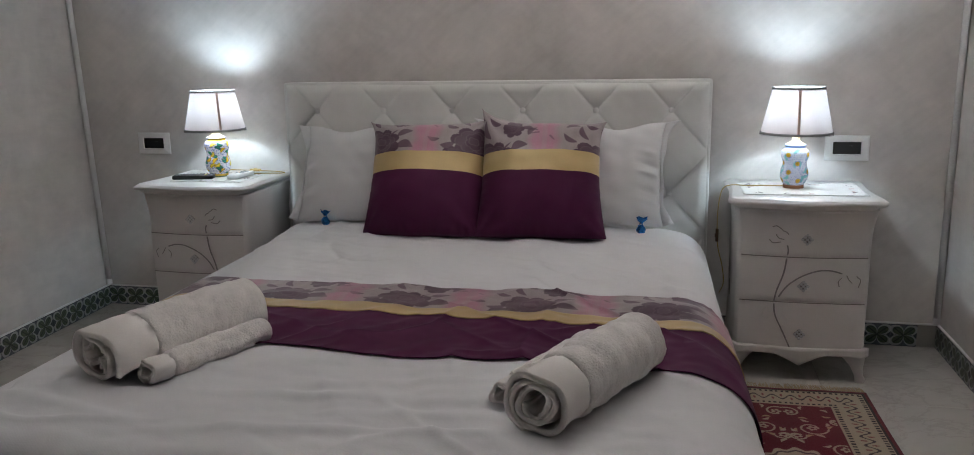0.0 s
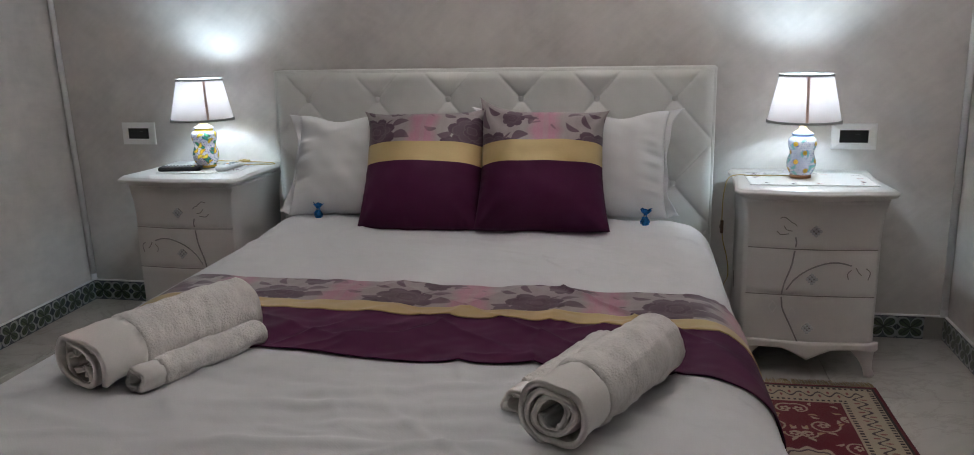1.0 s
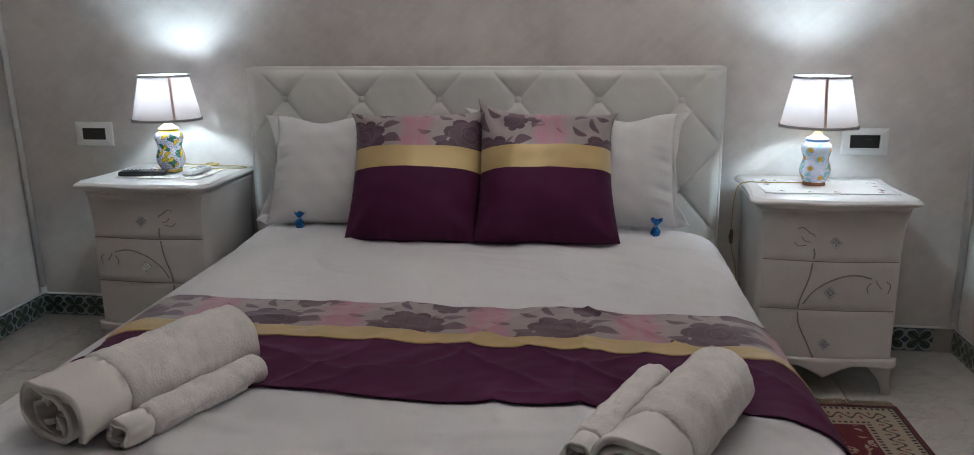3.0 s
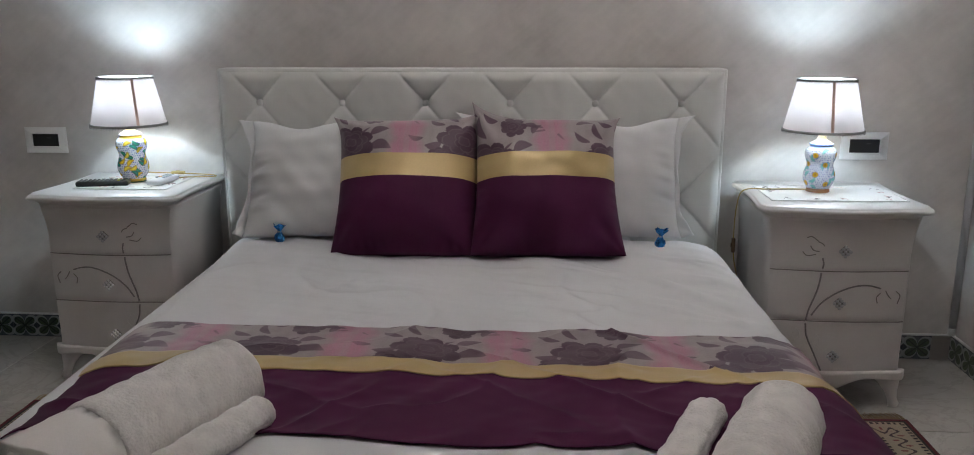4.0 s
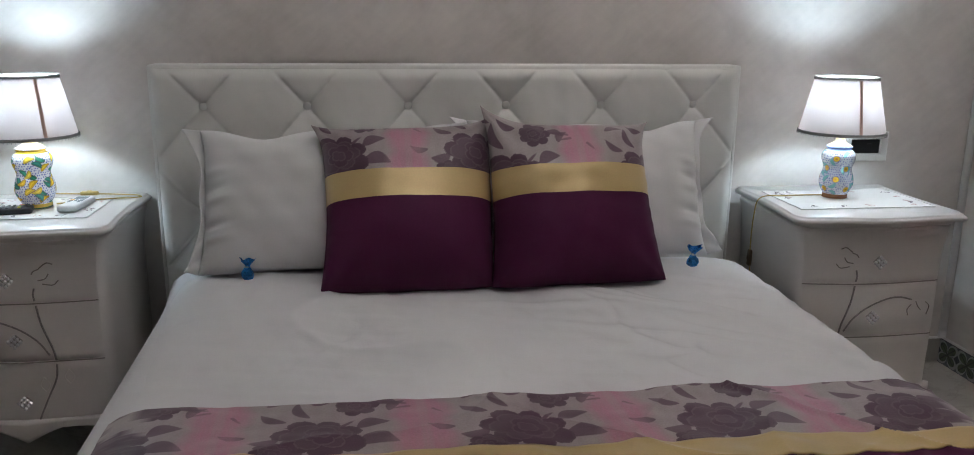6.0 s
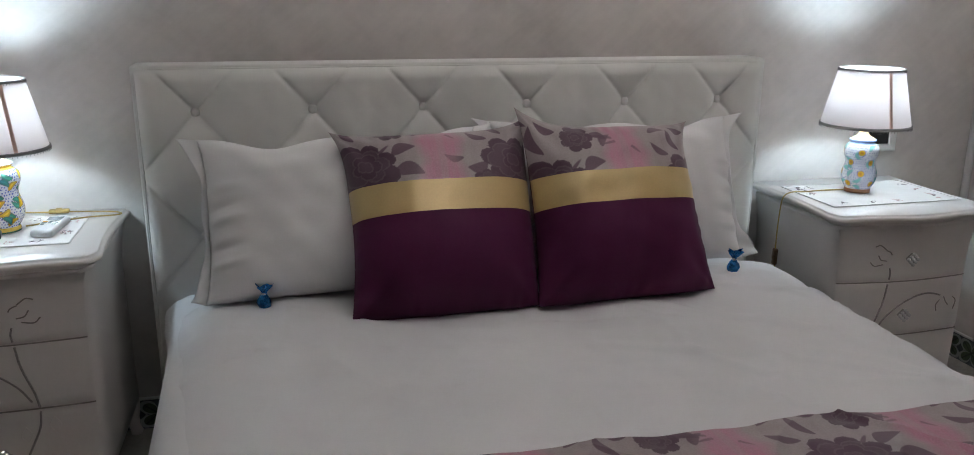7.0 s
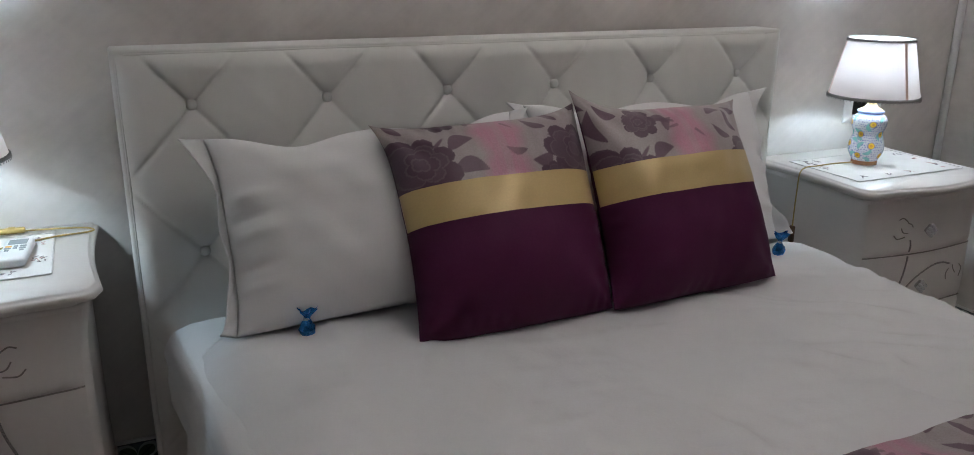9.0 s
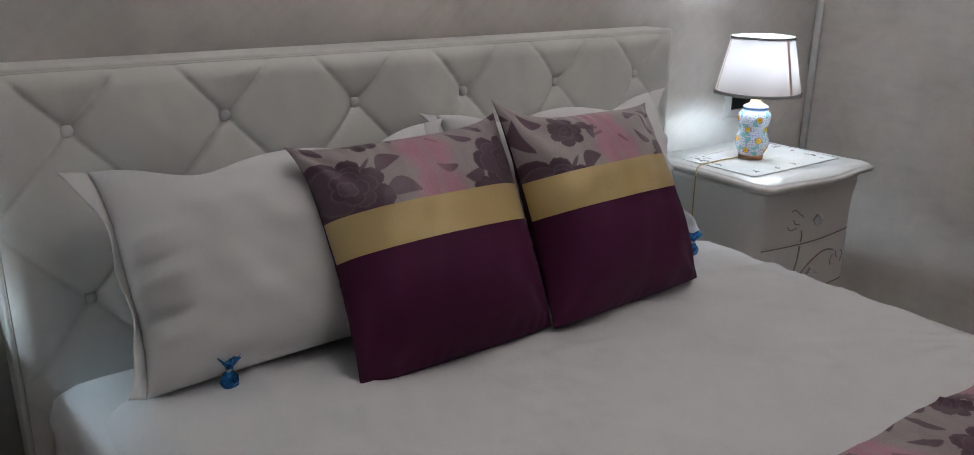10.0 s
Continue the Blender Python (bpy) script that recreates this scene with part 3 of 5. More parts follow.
# the runner across the foot of the bed: plum, gold and brocade strips sewn together
runner = empty("bed_runner", pose(0, 0, 0), "plum satin bed runner with gold band and floral brocade edge", "bed runner")


def runner_strip(name, y0, y1, n, material, label, dye=False, lift=0.010):
    def ex(X, Y):
        k = (Y - 1.87) / 0.56
        env = np.sin(math.pi * np.clip((2.20 - Y) / 0.36, 0, 1)) ** 0.7
        w = 0.0042 * fbm((X - 0.5 * Y) * 3.2, (Y + 0.2 * X) * 1.3, 41, 3) * env
        w += 0.0075 * np.clip(1 - np.abs(fbm((X - 0.9 * Y) * 2.1, Y * 1.0, 43, 2)) * 1.6, 0, 1) ** 3 * env
        return w + 0.0015 * np.sin(60 * X) * np.exp(-((Y - 2.19) / 0.03) ** 2)
    ys = np.linspace(y0, y1, n)
    nf = 520 if dye else 160
    s, P = spread_points(ys, lift, 0.27, ex, nf)
    # the strip lies a little wavy and slightly turned on the bed
    P[..., 1] += (0.020 * (P[..., 0] + 0.6) / 0.8 * -0.35 + 0.003 * np.sin(9 * P[..., 0]))
    col = None
    if dye:
        S, Y = np.meshgrid(s, ys - y0)
        col = brocade(S + 0.052, Y)
    ob = grid(name, P, material, runner, label, dye=col)
    m = ob.modifiers.new("thickness", "SOLIDIFY")
    m.thickness, m.offset = 0.003, 1.0


runner_strip("plum_strip", 1.862, 2.144, 70, M_PLUM, "plum satin")
runner_strip("gold_band", 2.142, 2.216, 14, M_GOLD, "gold satin", lift=0.0125)
runner_strip("brocade_strip", 2.214, 2.420, 110, M_BROC, "silver brocade with plum peonies and pink stripes", True)


# ---- pillows ----
def ease(a):
    return np.sin(a * math.pi / 2)


def cushion_surface(u, v, W, H, T, lifts, pinch, seed):
    """Square cushion with drawn-in sides and pointed corners; lifts raise the two upper corners."""
    wt, wb = W
    w = wb + (wt - wb) * (v + 1) / 2
    waist = np.where(v > 0, 1 - np.abs(v) ** 5, 1 - np.abs(v) ** 1.7)
    x = w / 2 * u * (1 - np.where(u < 0, pinch[0], pinch[1]) * waist * np.abs(u) ** 3)
    z = H / 2 * v * (1 - np.where(v > 0, 0.080, -0.012) * (1 - np.abs(u) ** 5) * np.abs(v) ** 3)
    top = np.clip(v, 0, 1) ** 3
    z = z + top * (lifts[0] * np.clip(-u, 0, 1) ** 2.5 + lifts[1] * np.clip(u, 0, 1) ** 2.5)
    e = np.clip(1 - np.abs(u) ** 2.4, 0, 1) * np.clip(1 - np.abs(v) ** 2.4, 0, 1)
    # the filling has sunk towards the lower half
    t = T / 2 * e ** 0.58 * (1 - 0.16 * v)
    t = t + 0.007 * fbm(u * 0.7, v * 0.7, seed) * e ** 0.5
    # creases that run in from the corners, and puckers along the seams
    for k, (cu, cv) in enumerate(((-1, -1), (1, -1), (-1, 1), (1, 1))):
        a, r = np.arctan2(v - cv, u - cu), np.hypot(u - cu, v - cv)
        t = t + 0.0055 * np.sin(9 * a + seed + 2 * k) * np.exp(-((r - 0.38) / 0.24) ** 2) * e ** 0.35
    t = t + 0.0035 * np.sin(24 * u + 6 * np.sin(5 * u + seed)) * np.exp(-((np.abs(v) - 0.95) / 0.09) ** 2) * e ** 0.3
    t = t + 0.0035 * np.sin(22 * v + 5 * np.sin(4 * v + seed)) * np.exp(-((np.abs(u) - 0.95) / 0.07) ** 2) * e ** 0.3
    return x, z, t


def cushion(m, W, H, seed, off, up, lifts, pinch, cuts, label):
    ob = empty("cushion", m, label, "cushion", "scatter cushions")
    T = 0.205
    us = ease(np.linspace(-1, 1, 120))
    cut0, cut1 = cuts

    def strip(name, v0, v1, n, mat, label="", dye=False, lift=0.0):
        vs = np.linspace(v0, v1, n)
        if v1 == 1:
            vs = v0 + (1 - v0) * np.sin(np.linspace(0, math.pi / 2, n))
        if v0 == -1:
            vs = v1 - (1 + v1) * np.sin(np.linspace(0, math.pi / 2, n))[::-1]
        V, U = np.meshgrid(vs, ease(np.linspace(-1, 1, 300)) if dye else us, indexing="ij")
        x, z, t = cushion_surface(U, V, W, H, T, lifts, pinch, seed)
        col = brocade(x + off, (V - v0) * H / 2 + up) if dye else None
        return grid(name, np.stack([x, -(t + lift), z], -1), mat, ob, label, dye=col)
    strip("plum_panel", -1, cut0, 60, M_PLUM, "plum satin front")
    strip("gold_band", cut0 - 0.01, cut1, 22, M_GOLD, "gold satin band", lift=0.0015)
    strip("brocade_panel", cut1 - 0.005, 1, 130, M_BROC, "silver brocade with plum peonies", True)
    V, U = np.meshgrid(ease(np.linspace(-1, 1, 60)), us, indexing="ij")
    x, z, t = cushion_surface(U, V, W, H, T, lifts, pinch, seed + 5)
    grid("back_panel", np.stack([x, 0.8 * t, z], -1), M_PLUM, ob, flip=True)
    return ob


cushion(pose(-0.793, 3.142, 0.744, -29, -1.0, 0.5), (0.482, 0.446), 0.462, 2, 0.165, 0.020, (0.0, 0.010), (0.125, 0.01), (-0.01, 0.315), "square plum satin cushion with gold band, leaning upright")
cushion(pose(-0.344, 3.128, 0.752, -26, 0.0, 3.9), (0.468, 0.474), 0.452, 7, 0.168, 0.095, (0.044, -0.010), (0.075, 0.115), (0.005, 0.345), "square plum satin cushion with gold band, slightly tilted")


def pillow_surface(u, v, w, h, T, seed):
    x = w / 2 * u * (1 - 0.055 * (1 - v ** 4) * np.abs(u) ** 2)
    z = h / 2 * v * (1 - 0.03 * (1 - u ** 2) * np.abs(v) ** 2)
    up = np.clip(v, 0, 1) ** 2
    z = z - up * (0.034 * np.exp(-((np.abs(u) - 0.50) / 0.26) ** 2) + 0.012 * np.exp(-(u / 0.4) ** 2))
    e = np.clip(1 - np.abs(u) ** 2.6, 0, 1) * np.clip(1 - np.abs(v) ** 2.6, 0, 1)
    t = T / 2 * e ** 0.46 * (1.06 + 0.06 * v)
    t = t + 0.010 * fbm(u * 0.8, v * 0.6, seed) * e ** 0.4
    # short creases that the seam gathers at both sides, long slack ones under the dip
    for v0, a, wd in ((0.28, 0.014, 0.06), (0.06, -0.016, 0.05), (-0.10, 0.014, 0.045), (-0.42, -0.016, 0.055), (-0.60, 0.012, 0.05)):
        t = t + a * np.exp(-((v - v0 - 0.12 * (1 - np.abs(u))) / wd) ** 2) * np.exp(-((np.abs(u) - 0.90) / 0.13) ** 2) * e ** 0.2
    t = t + 0.006 * np.sin(9 * (v + 0.8 * np.abs(u)) + seed) * np.exp(-((np.abs(u) - 0.45) / 0.25) ** 2) * np.clip(v + 0.2, 0, 1) * e ** 0.4
    return x, z, t


def white_pillow(m, seed, label):
    ob = empty("pillow", m, label, "pillow", "white bed pillows")
    W, H, T = 0.700, 0.413, 0.212
    us, vs = ease(np.linspace(-1, 1, 130)), ease(np.linspace(-1, 1, 90))
    V, U = np.meshgrid(vs, us, indexing="ij")
    for front in (True, False):
        x, z, t = pillow_surface(U, V, W, H, T, seed + (0 if front else 3))
        grid("front_panel" if front else "back_panel", np.stack([x, -t if front else 0.75 * t, z], -1), M_PILLOW, ob, flip=not front)
    # the flange: a flat loose border beyond the stitched seam at both short sides
    for side in (-1, 1):
        v = np.linspace(-1, 1, 90)
        x0, z0, _ = pillow_surface(np.full(90, float(side)), v, W, H, T, seed)
        rows = []
        for f in np.linspace(0, 1, 9):
            wide = 0.012 + np.where(v > 0, 0.038, 0.022) * np.abs(v) ** 3 + 0.004 * np.sin(9 * v + seed)
            low = np.clip(-v - 0.45, 0, 1) / 0.55
            wav = -0.012 * f + f * (0.006 * np.sin(7 * v + seed) + 0.012 * np.sin(13 * v + 2 * seed) * low) - 0.020 * f * low
            rows.append(np.stack([x0 + side * wide * f, wav + 0.012 * np.sin(math.pi * f) * low * np.sin(21 * v), z0 * (1 + 0.02 * f) + 0.012 * f * low], -1))
        fl = grid("flange", np.array(rows), M_PILLOW, ob, "loose stitched border of the pillowcase")
        sm = fl.modifiers.new("thickness", "SOLIDIFY")
        sm.thickness, sm.offset = 0.003, 0
    return ob


white_pillow(pose(-0.998, 3.284, 0.738, -29, -1.0, 1.2), 1, "plump white cotton pillow with wide flanged case")
white_pillow(pose(-0.256, 3.338, 0.743, -25, 0.5, 1.2), 4, "plump white cotton pillow, its flange crumpled on the sheet")


# ---- towels ----
def towel_roll(m, length, radius, turns, seed, label, hem=0.075, flat=0.9, loose_end=0.045, crush=0.06):
    ob = empty("rolled_towel", m, label, "towel", "rolled towels")
    n = int(46 * turns)
    th = np.linspace(0.0, 2 * math.pi * turns, n)
    r0 = 0.016
    r = r0 + (radius - r0) * (th / th[-1])
    th = th - th[-1] - (math.pi * 0.62 if radius < 0.05 else math.pi * 0.30)
    if crush > 0.1:
        th = th + math.pi * (0.30 - 0.88)
    tail = 0 if radius < 0.05 or crush > 0.1 else 12
    ys = np.concatenate([[0.0, 0.004], np.linspace(0.01, hem, 6), [hem + 0.002], np.linspace(hem + 0.008, length - 0.01, 70), [length - 0.004, length]])
    Y, TH = np.meshgrid(ys, th, indexing="ij")
    R = np.broadcast_to(r, Y.shape) * (1 + 0.050 * fbm(TH * 0.16 + seed, Y * 2.2, seed)) + 0.0022 * fbm(TH * 0.6, Y * 11, seed + 2)
    # the terry is thicker than its flat hem; loose folds open towards the ends
    groove = np.exp(-((Y - hem) / 0.004) ** 2) * 0.003
    R = R - groove + 0.0035 * (Y > hem + 0.004)
    loose = np.exp(-Y / 0.05) * 0.07 * radius * np.sin(2.2 * TH + seed)
    R = R + loose
    R = R + 0.0016 * fbm(TH * 1.1 + 0.3 * seed, Y * 17, seed + 4, 2) * (Y > hem)
    if crush > 0.1:
        # the inner layers have slumped and crumpled at the open end; the outer one stands off along its edge
        deep = np.clip(1 - (np.broadcast_to(r, Y.shape) - r0) / (0.72 * (radius - r0)), 0, 1) ** 0.5
        R = R + deep * np.exp(-Y / 0.11) * (0.024 * fbm(TH * 0.36, Y * 4, seed + 7, 2) + 0.004)
        R = R * (1 + 0.07 * np.exp(-Y / 0.10) * np.sin(3 * TH + 0.8))
        lip = np.clip((np.arange(n) - (n - 13)) / 12, 0, 1) ** 1.6
        R = R + lip * (0.005 + 0.020 * np.exp(-Y / 0.09))
    tele = 0.016 * (1 - np.broadcast_to(r, Y.shape) / radius) * np.exp(-Y / 0.04) * math.sin(seed * 2.1)
    if crush > 0.1:
        tele = 0.012 * deep * np.exp(-Y / 0.09)
    X = R * np.cos(TH)
    squash = flat - crush * np.exp(-Y / 0.12)
    X = X * (1 + 0.5 * crush * np.exp(-Y / 0.12))
    Z = R * np.sin(TH) * squash - (flat - squash) * radius * 0.9
    if tail:
        # the loose end lies flat on the bed beside the roll
        f = np.clip((np.arange(n) - (n - tail)) / (tail - 1), 0, 1) ** 1.0
        j = n - tail
        X = np.where(f > 0, X[:, j:j + 1] + loose_end * f * (1 + 0.10 * np.sin(Y * 14 + seed)), X)
        Z = np.where(f > 0, Z[:, j:j + 1] + (-radius * flat - 0.002 + 0.003 * np.sin(Y * 25) - Z[:, j:j + 1]) * np.minimum(1, f * 1.7), Z)
    if crush > 0.1:
        X = -X    # wound the other way, so that the outer layer hangs down over the side
    P = np.stack([X, Y + tele + 0.004 * np.sin(3 * TH) * np.exp(-Y / 0.03), Z], -1)
    k = 9
    a = grid("hem", P[:k], M_HEM, ob, "flat woven hem band", flip=crush > 0.1)
    b = grid("terry_roll", P[k - 1:], M_TERRY, ob, "thick terry pile", flip=crush > 0.1)
    for o in (a, b):
        s = o.modifiers.new("thickness", "SOLIDIFY")
        s.thickness, s.offset = (0.0115 if radius > 0.05 else 0.0065), -1.0
    return ob


towel_roll(pose(-1.094, 1.612, TOP + 0.066, 0, 0, -23), 0.415, 0.068, 3.15, 2, "large white terry towel rolled up, its end collapsed on the bed", 0.11, crush=0.13)
towel_roll(pose(-0.963, 1.613, TOP + 0.029, 0, 0, -21), 0.325, 0.025, 2.2, 5, "small white terry towel rolled tight, beside the large one", 0.055, crush=0.0)
towel_roll(pose(-0.108, 1.519, TOP + 0.064, 0, 0, -25), 0.405, 0.061, 3.3, 3, "large white terry towel rolled up, showing its spiral end", 0.10, flat=1.0, crush=0.0)
towel_roll(pose(-0.190, 1.628, TOP + 0.029, 0, 0, -23), 0.37, 0.025, 2.2, 6, "small white terry towel rolled tight, beside the large one", 0.055, crush=0.0)


# ---- bedside cabinets ----
NS_H = 0.68


def ns_half(z):
    """Half width of the cabinet body at height z: straight below, flaring out under the top."""
    t = max(0.0, (z - 0.50) / 0.145)
    foot = max(0.0, (0.18 - z) / 0.09)
    return 0.2275 + 0.018 * t ** 2.2 + 0.004 * foot


def ns_front(x, z):
    """Front surface of the cabinet (y, towards the viewer negative), bowed in plan and swelling in height."""
    t = max(0.0, (z - 0.50) / 0.145)
    u = max(-1.0, min(1.0, x / 0.2275))
    bow = 0.020 * math.cos(u * math.pi / 2) ** 1.3
    belly = 0.012 * math.sin(max(0, min(1, (z - 0.06) / 0.60)) * math.pi) - 0.008 * (1 - max(0, min(1, (z - 0.06) / 0.3)))
    rnd = 0.022 * max(0.0, (abs(u) - 0.90) / 0.10) ** 2.2
    return -(0.205 + bow + 0.5 * belly + 0.014 * t ** 2.2) + rnd


def ns_outline(k, half, depth_f, back, n=40, wave=0.0):
    """Plan outline of a top or moulding: straight back and sides, serpentine front with rounded corners."""
    pts = []
    for i in range(n + 1):
        u = -1 + 2 * i / n
        bow = depth_f + 0.024 * math.cos(u * math.pi / 2) ** 2 - wave * math.sin(abs(u) * math.pi) ** 2
        c = max(0.0, (abs(u) - 0.88) / 0.12)
        pts.append((u * half, -(bow - 0.040 * (1 - math.sqrt(max(0.0, 1 - c * c))))))
    # serpentine sides that swell at the front corners
    m = 8
    for i in range(1, m + 1):
        t = i / m
        pts.append((half - 0.012 * math.sin(t * math.pi) - 0.006 * t, pts[n][1] + (back - pts[n][1]) * t))
    for i in range(m, 0, -1):
        t = i / m
        pts.append((-(half - 0.012 * math.sin(t * math.pi) - 0.006 * t), pts[0][1] + (back - pts[0][1]) * t))
    return pts


def slab(name, layers, material, parent, label=""):
    """layers: rows of (outline, z), from the bottom up; closed below and above."""
    rings = np.array([[(x, y, z) for x, y in o] for o, z in layers])
    lo, hi = rings[:1].mean(1, keepdims=True).repeat(rings.shape[1], 1), rings[-1:].mean(1, keepdims=True).repeat(rings.shape[1], 1)
    return grid(name, np.concatenate([lo, rings, hi]), material, parent, label, wrap=True)


def front_patch(name, x0f, x1f, z0f, z1f, out, material, parent, n=26, m=14, label=""):
    """A curved front from the cabinet's shape, proud of it by out, with rolled edges."""
    rows = []
    for j in range(m + 1):
        row = []
        fz = j / m
        for i in range(n + 1):
            fx = i / n
            x = x0f + (x1f - x0f) * fx
            z = z0f(x) + (z1f(x) - z0f(x)) * fz
            x = x * ns_half(z) / 0.2275
            e = min(fz, 1 - fz) * (z1f(0) - z0f(0))
            o = out * min(1.0, (e / 0.005)) ** 0.5
            row.append((x, ns_front(x * 0.2275 / ns_half(z), z) - o, z))
        rows.append(row)
    return grid(name, np.array(rows), material, parent, label)


CRYSTAL = bpy.data.meshes.new("crystal")
cbm = bmesh.new()
bmesh.ops.create_icosphere(cbm, subdivisions=1, radius=0.0060)
cbm.to_mesh(CRYSTAL)
cbm.free()
CRYSTAL.materials.append(M_CRYS)


def nightstand(m, s, label):
    """s: +1 or -1 mirrors the vine on the drawers."""
    ob = empty("nightstand", m, label, "nightstand", "bedside cabinets")
    back = 0.205
    # body: sides, back, and the front frame
    zs = [0.10, 0.13, 0.16, 0.22, 0.30, 0.38, 0.46, 0.52, 0.55, 0.575, 0.60, 0.62, 0.635, 0.645]
    layers = []
    for z in zs:
        h = ns_half(z)
        ring = [(u * h, ns_front(u * 0.2275, z)) for u in np.linspace(-1, 1, 41)]
        ring += [(h, ns_front(0.2275, z) + (back - ns_front(0.2275, z)) * t) for t in (0.1, 0.5, 1.0)]
        ring += [(-h, ns_front(-0.2275, z) + (back - ns_front(-0.2275, z)) * t) for t in (1.0, 0.5, 0.1)]
        layers.append((ring, z))
    slab("body", layers, M_LACQ, ob)
    # moulding and top
    o = lambda h, d, w=0.004: ns_outline(0, h * 0.964, d, back, wave=w)
    slab("moulding", [(o(0.246, 0.224), 0.643), (o(0.252, 0.230), 0.648), (o(0.256, 0.234), 0.655), (o(0.262, 0.240), 0.658)], M_LACQ, ob)
    slab("tabletop", [(o(0.270, 0.247), 0.657), (o(0.277, 0.254), 0.660), (o(0.2795, 0.2565), 0.665), (o(0.279, 0.256), 0.670), (o(0.275, 0.252), 0.6735), (o(0.271, 0.248), 0.6745), (o(0.2695, 0.2465), 0.677), (o(0.266, 0.243), NS_H)], M_LACQ, ob)
    # drawers
    cuts = (0.128, 0.300, 0.470, 0.634)
    arch = lambda z, a: (lambda x: z + a * (1 - (x / 0.2275) ** 2))
    for k in range(3):
        lo = arch(cuts[k] + (0.0025 if k else 0), -0.010 if k == 0 else (0.006 - 0.003 * k))
        hi = arch(cuts[k + 1] - 0.0025, 0.006 - 0.003 * (k + 1) if k < 2 else 0.0)
        d = front_patch("drawer", -0.2145, 0.2145, lo, hi, 0.0045, M_LACQ, ob, label="white lacquered drawer front with silver vine")
        kz = (0.187, 0.368, 0.538)[k]
        kx = 0.004 * s * (k - 1)
        kb = part("knob", box(-0.013, 0.013, -0.012, 0.0, -0.013, 0.013, 0.003, 2), M_CHROME, ob, "chrome knob set with crystals", soft=True)
        kb.matrix_basis = pose(kx, ns_front(kx, kz) - 0.0035, kz, 0, 45, 0)
        for a in (-1, 0, 1):
            for b in (-1, 0, 1):
                place(new("crystal", CRYSTAL), kb).matrix_basis = pose(a * 0.0108, -0.013, b * 0.0108)
    # dark tubes between the drawers, painted as the shadow in the joints
    for k in (1, 2):
        f = arch(cuts[k], 0.006 - 0.003 * k)
        tube("joint", [(x * ns_half(f(x)) / 0.2275, ns_front(x, f(x)) - 0.0040, f(x)) for x in np.linspace(-0.2145, 0.2145, 30)], 0.0019, M_LINE, ob, n=6)
    # silver vine, set with glitter, broken at the joints
    def vine(pts, r, mat=M_GLIT, name="vine"):
        path = []
        for p in spline([(x, 0, z) for x, z in pts], 7):
            x = s * p.x
            path.append((x, ns_front(x, p.z) - 0.0046, p.z))
        tube(name, path, r, mat, ob, n=6)
    vine([(-0.029, 0.122), (-0.060, 0.19), (-0.088, 0.25), (-0.095, 0.294)], 0.0030)
    vine([(-0.095, 0.306), (-0.088, 0.345), (-0.068, 0.41), (-0.060, 0.464)], 0.0030)
    vine([(-0.058, 0.478), (-0.056, 0.495), (-0.060, 0.513)], 0.0027)
    vine([(-0.080, 0.322), (-0.055, 0.362), (-0.012, 0.398), (0.045, 0.422), (0.090, 0.425), (0.130, 0.415)], 0.0028)
    for pts in ([(-0.113, 0.578), (-0.098, 0.582), (-0.078, 0.568)], [(-0.078, 0.566), (-0.064, 0.560), (-0.058, 0.552)], [(-0.122, 0.532), (-0.108, 0.520), (-0.082, 0.524)], [(-0.10, 0.552), (-0.09, 0.538), (-0.072, 0.534)],
                [(0.131, 0.400), (0.119, 0.385), (0.123, 0.366)], [(0.146, 0.408), (0.155, 0.392), (0.166, 0.380)], [(0.180, 0.405), (0.194, 0.390), (0.188, 0.364)]):
        vine(pts, 0.0017, M_LINE, "petal_line")
    for cx, cz in ((-0.122, 0.255), (-0.058, 0.235)):
        for w in (-1, 1):
            vine([(cx, cz - 0.022), (cx + w * 0.012, cz), (cx, cz + 0.022)], 0.0014, M_LACQ, "leaf_line")
    # apron with a drop in the middle, and four short shaped feet
    rows = []
    for j in range(6):
        row = []
        for i in range(41):
            u = -1 + 2 * i / 40
            low = 0.102 - 0.034 * max(0.0, 1 - abs(u) / 0.42) ** 1.25 + 0.010 * math.sin(min(1, abs(u) / 0.9) * math.pi) * (abs(u) > 0.0)
            z = 0.132 + (low - 0.132) * j / 5
            x = u * ns_half(z)
            row.append((x, ns_front(u * 0.2275, z) - 0.003, z))
        rows.append(row)
    ap = grid("apron", np.array(rows), M_LACQ, ob)
    sm = ap.modifiers.new("thickness", "SOLIDIFY")
    sm.thickness, sm.offset = 0.018, -1
    for sx in (-1, 1):
        for fy in (-0.188, 0.175):
            rings = []
            for z, w, dx in ((0.0, 0.015, 0.012), (0.012, 0.018, 0.014), (0.03, 0.016, 0.008), (0.055, 0.022, 0.002), (0.08, 0.034, -0.006), (0.104, 0.048, -0.018)):
                cx = sx * (0.208 + dx)
                rings.append([(cx + w * math.cos(a) * (1.0), fy + 0.6 * w * math.sin(a) - (0.5 * dx if fy < 0 else 0), z) for a in np.linspace(0, 2 * math.pi, 18, endpoint=False)])
            R = np.array(rings)
            lo = R[:1].mean(1, keepdims=True).repeat(18, 1)
            grid("foot", np.concatenate([lo, R]), M_LACQ, ob, wrap=True)
    return ob


NSL, NSR = (-1.838, 3.459), (0.588, 3.425)
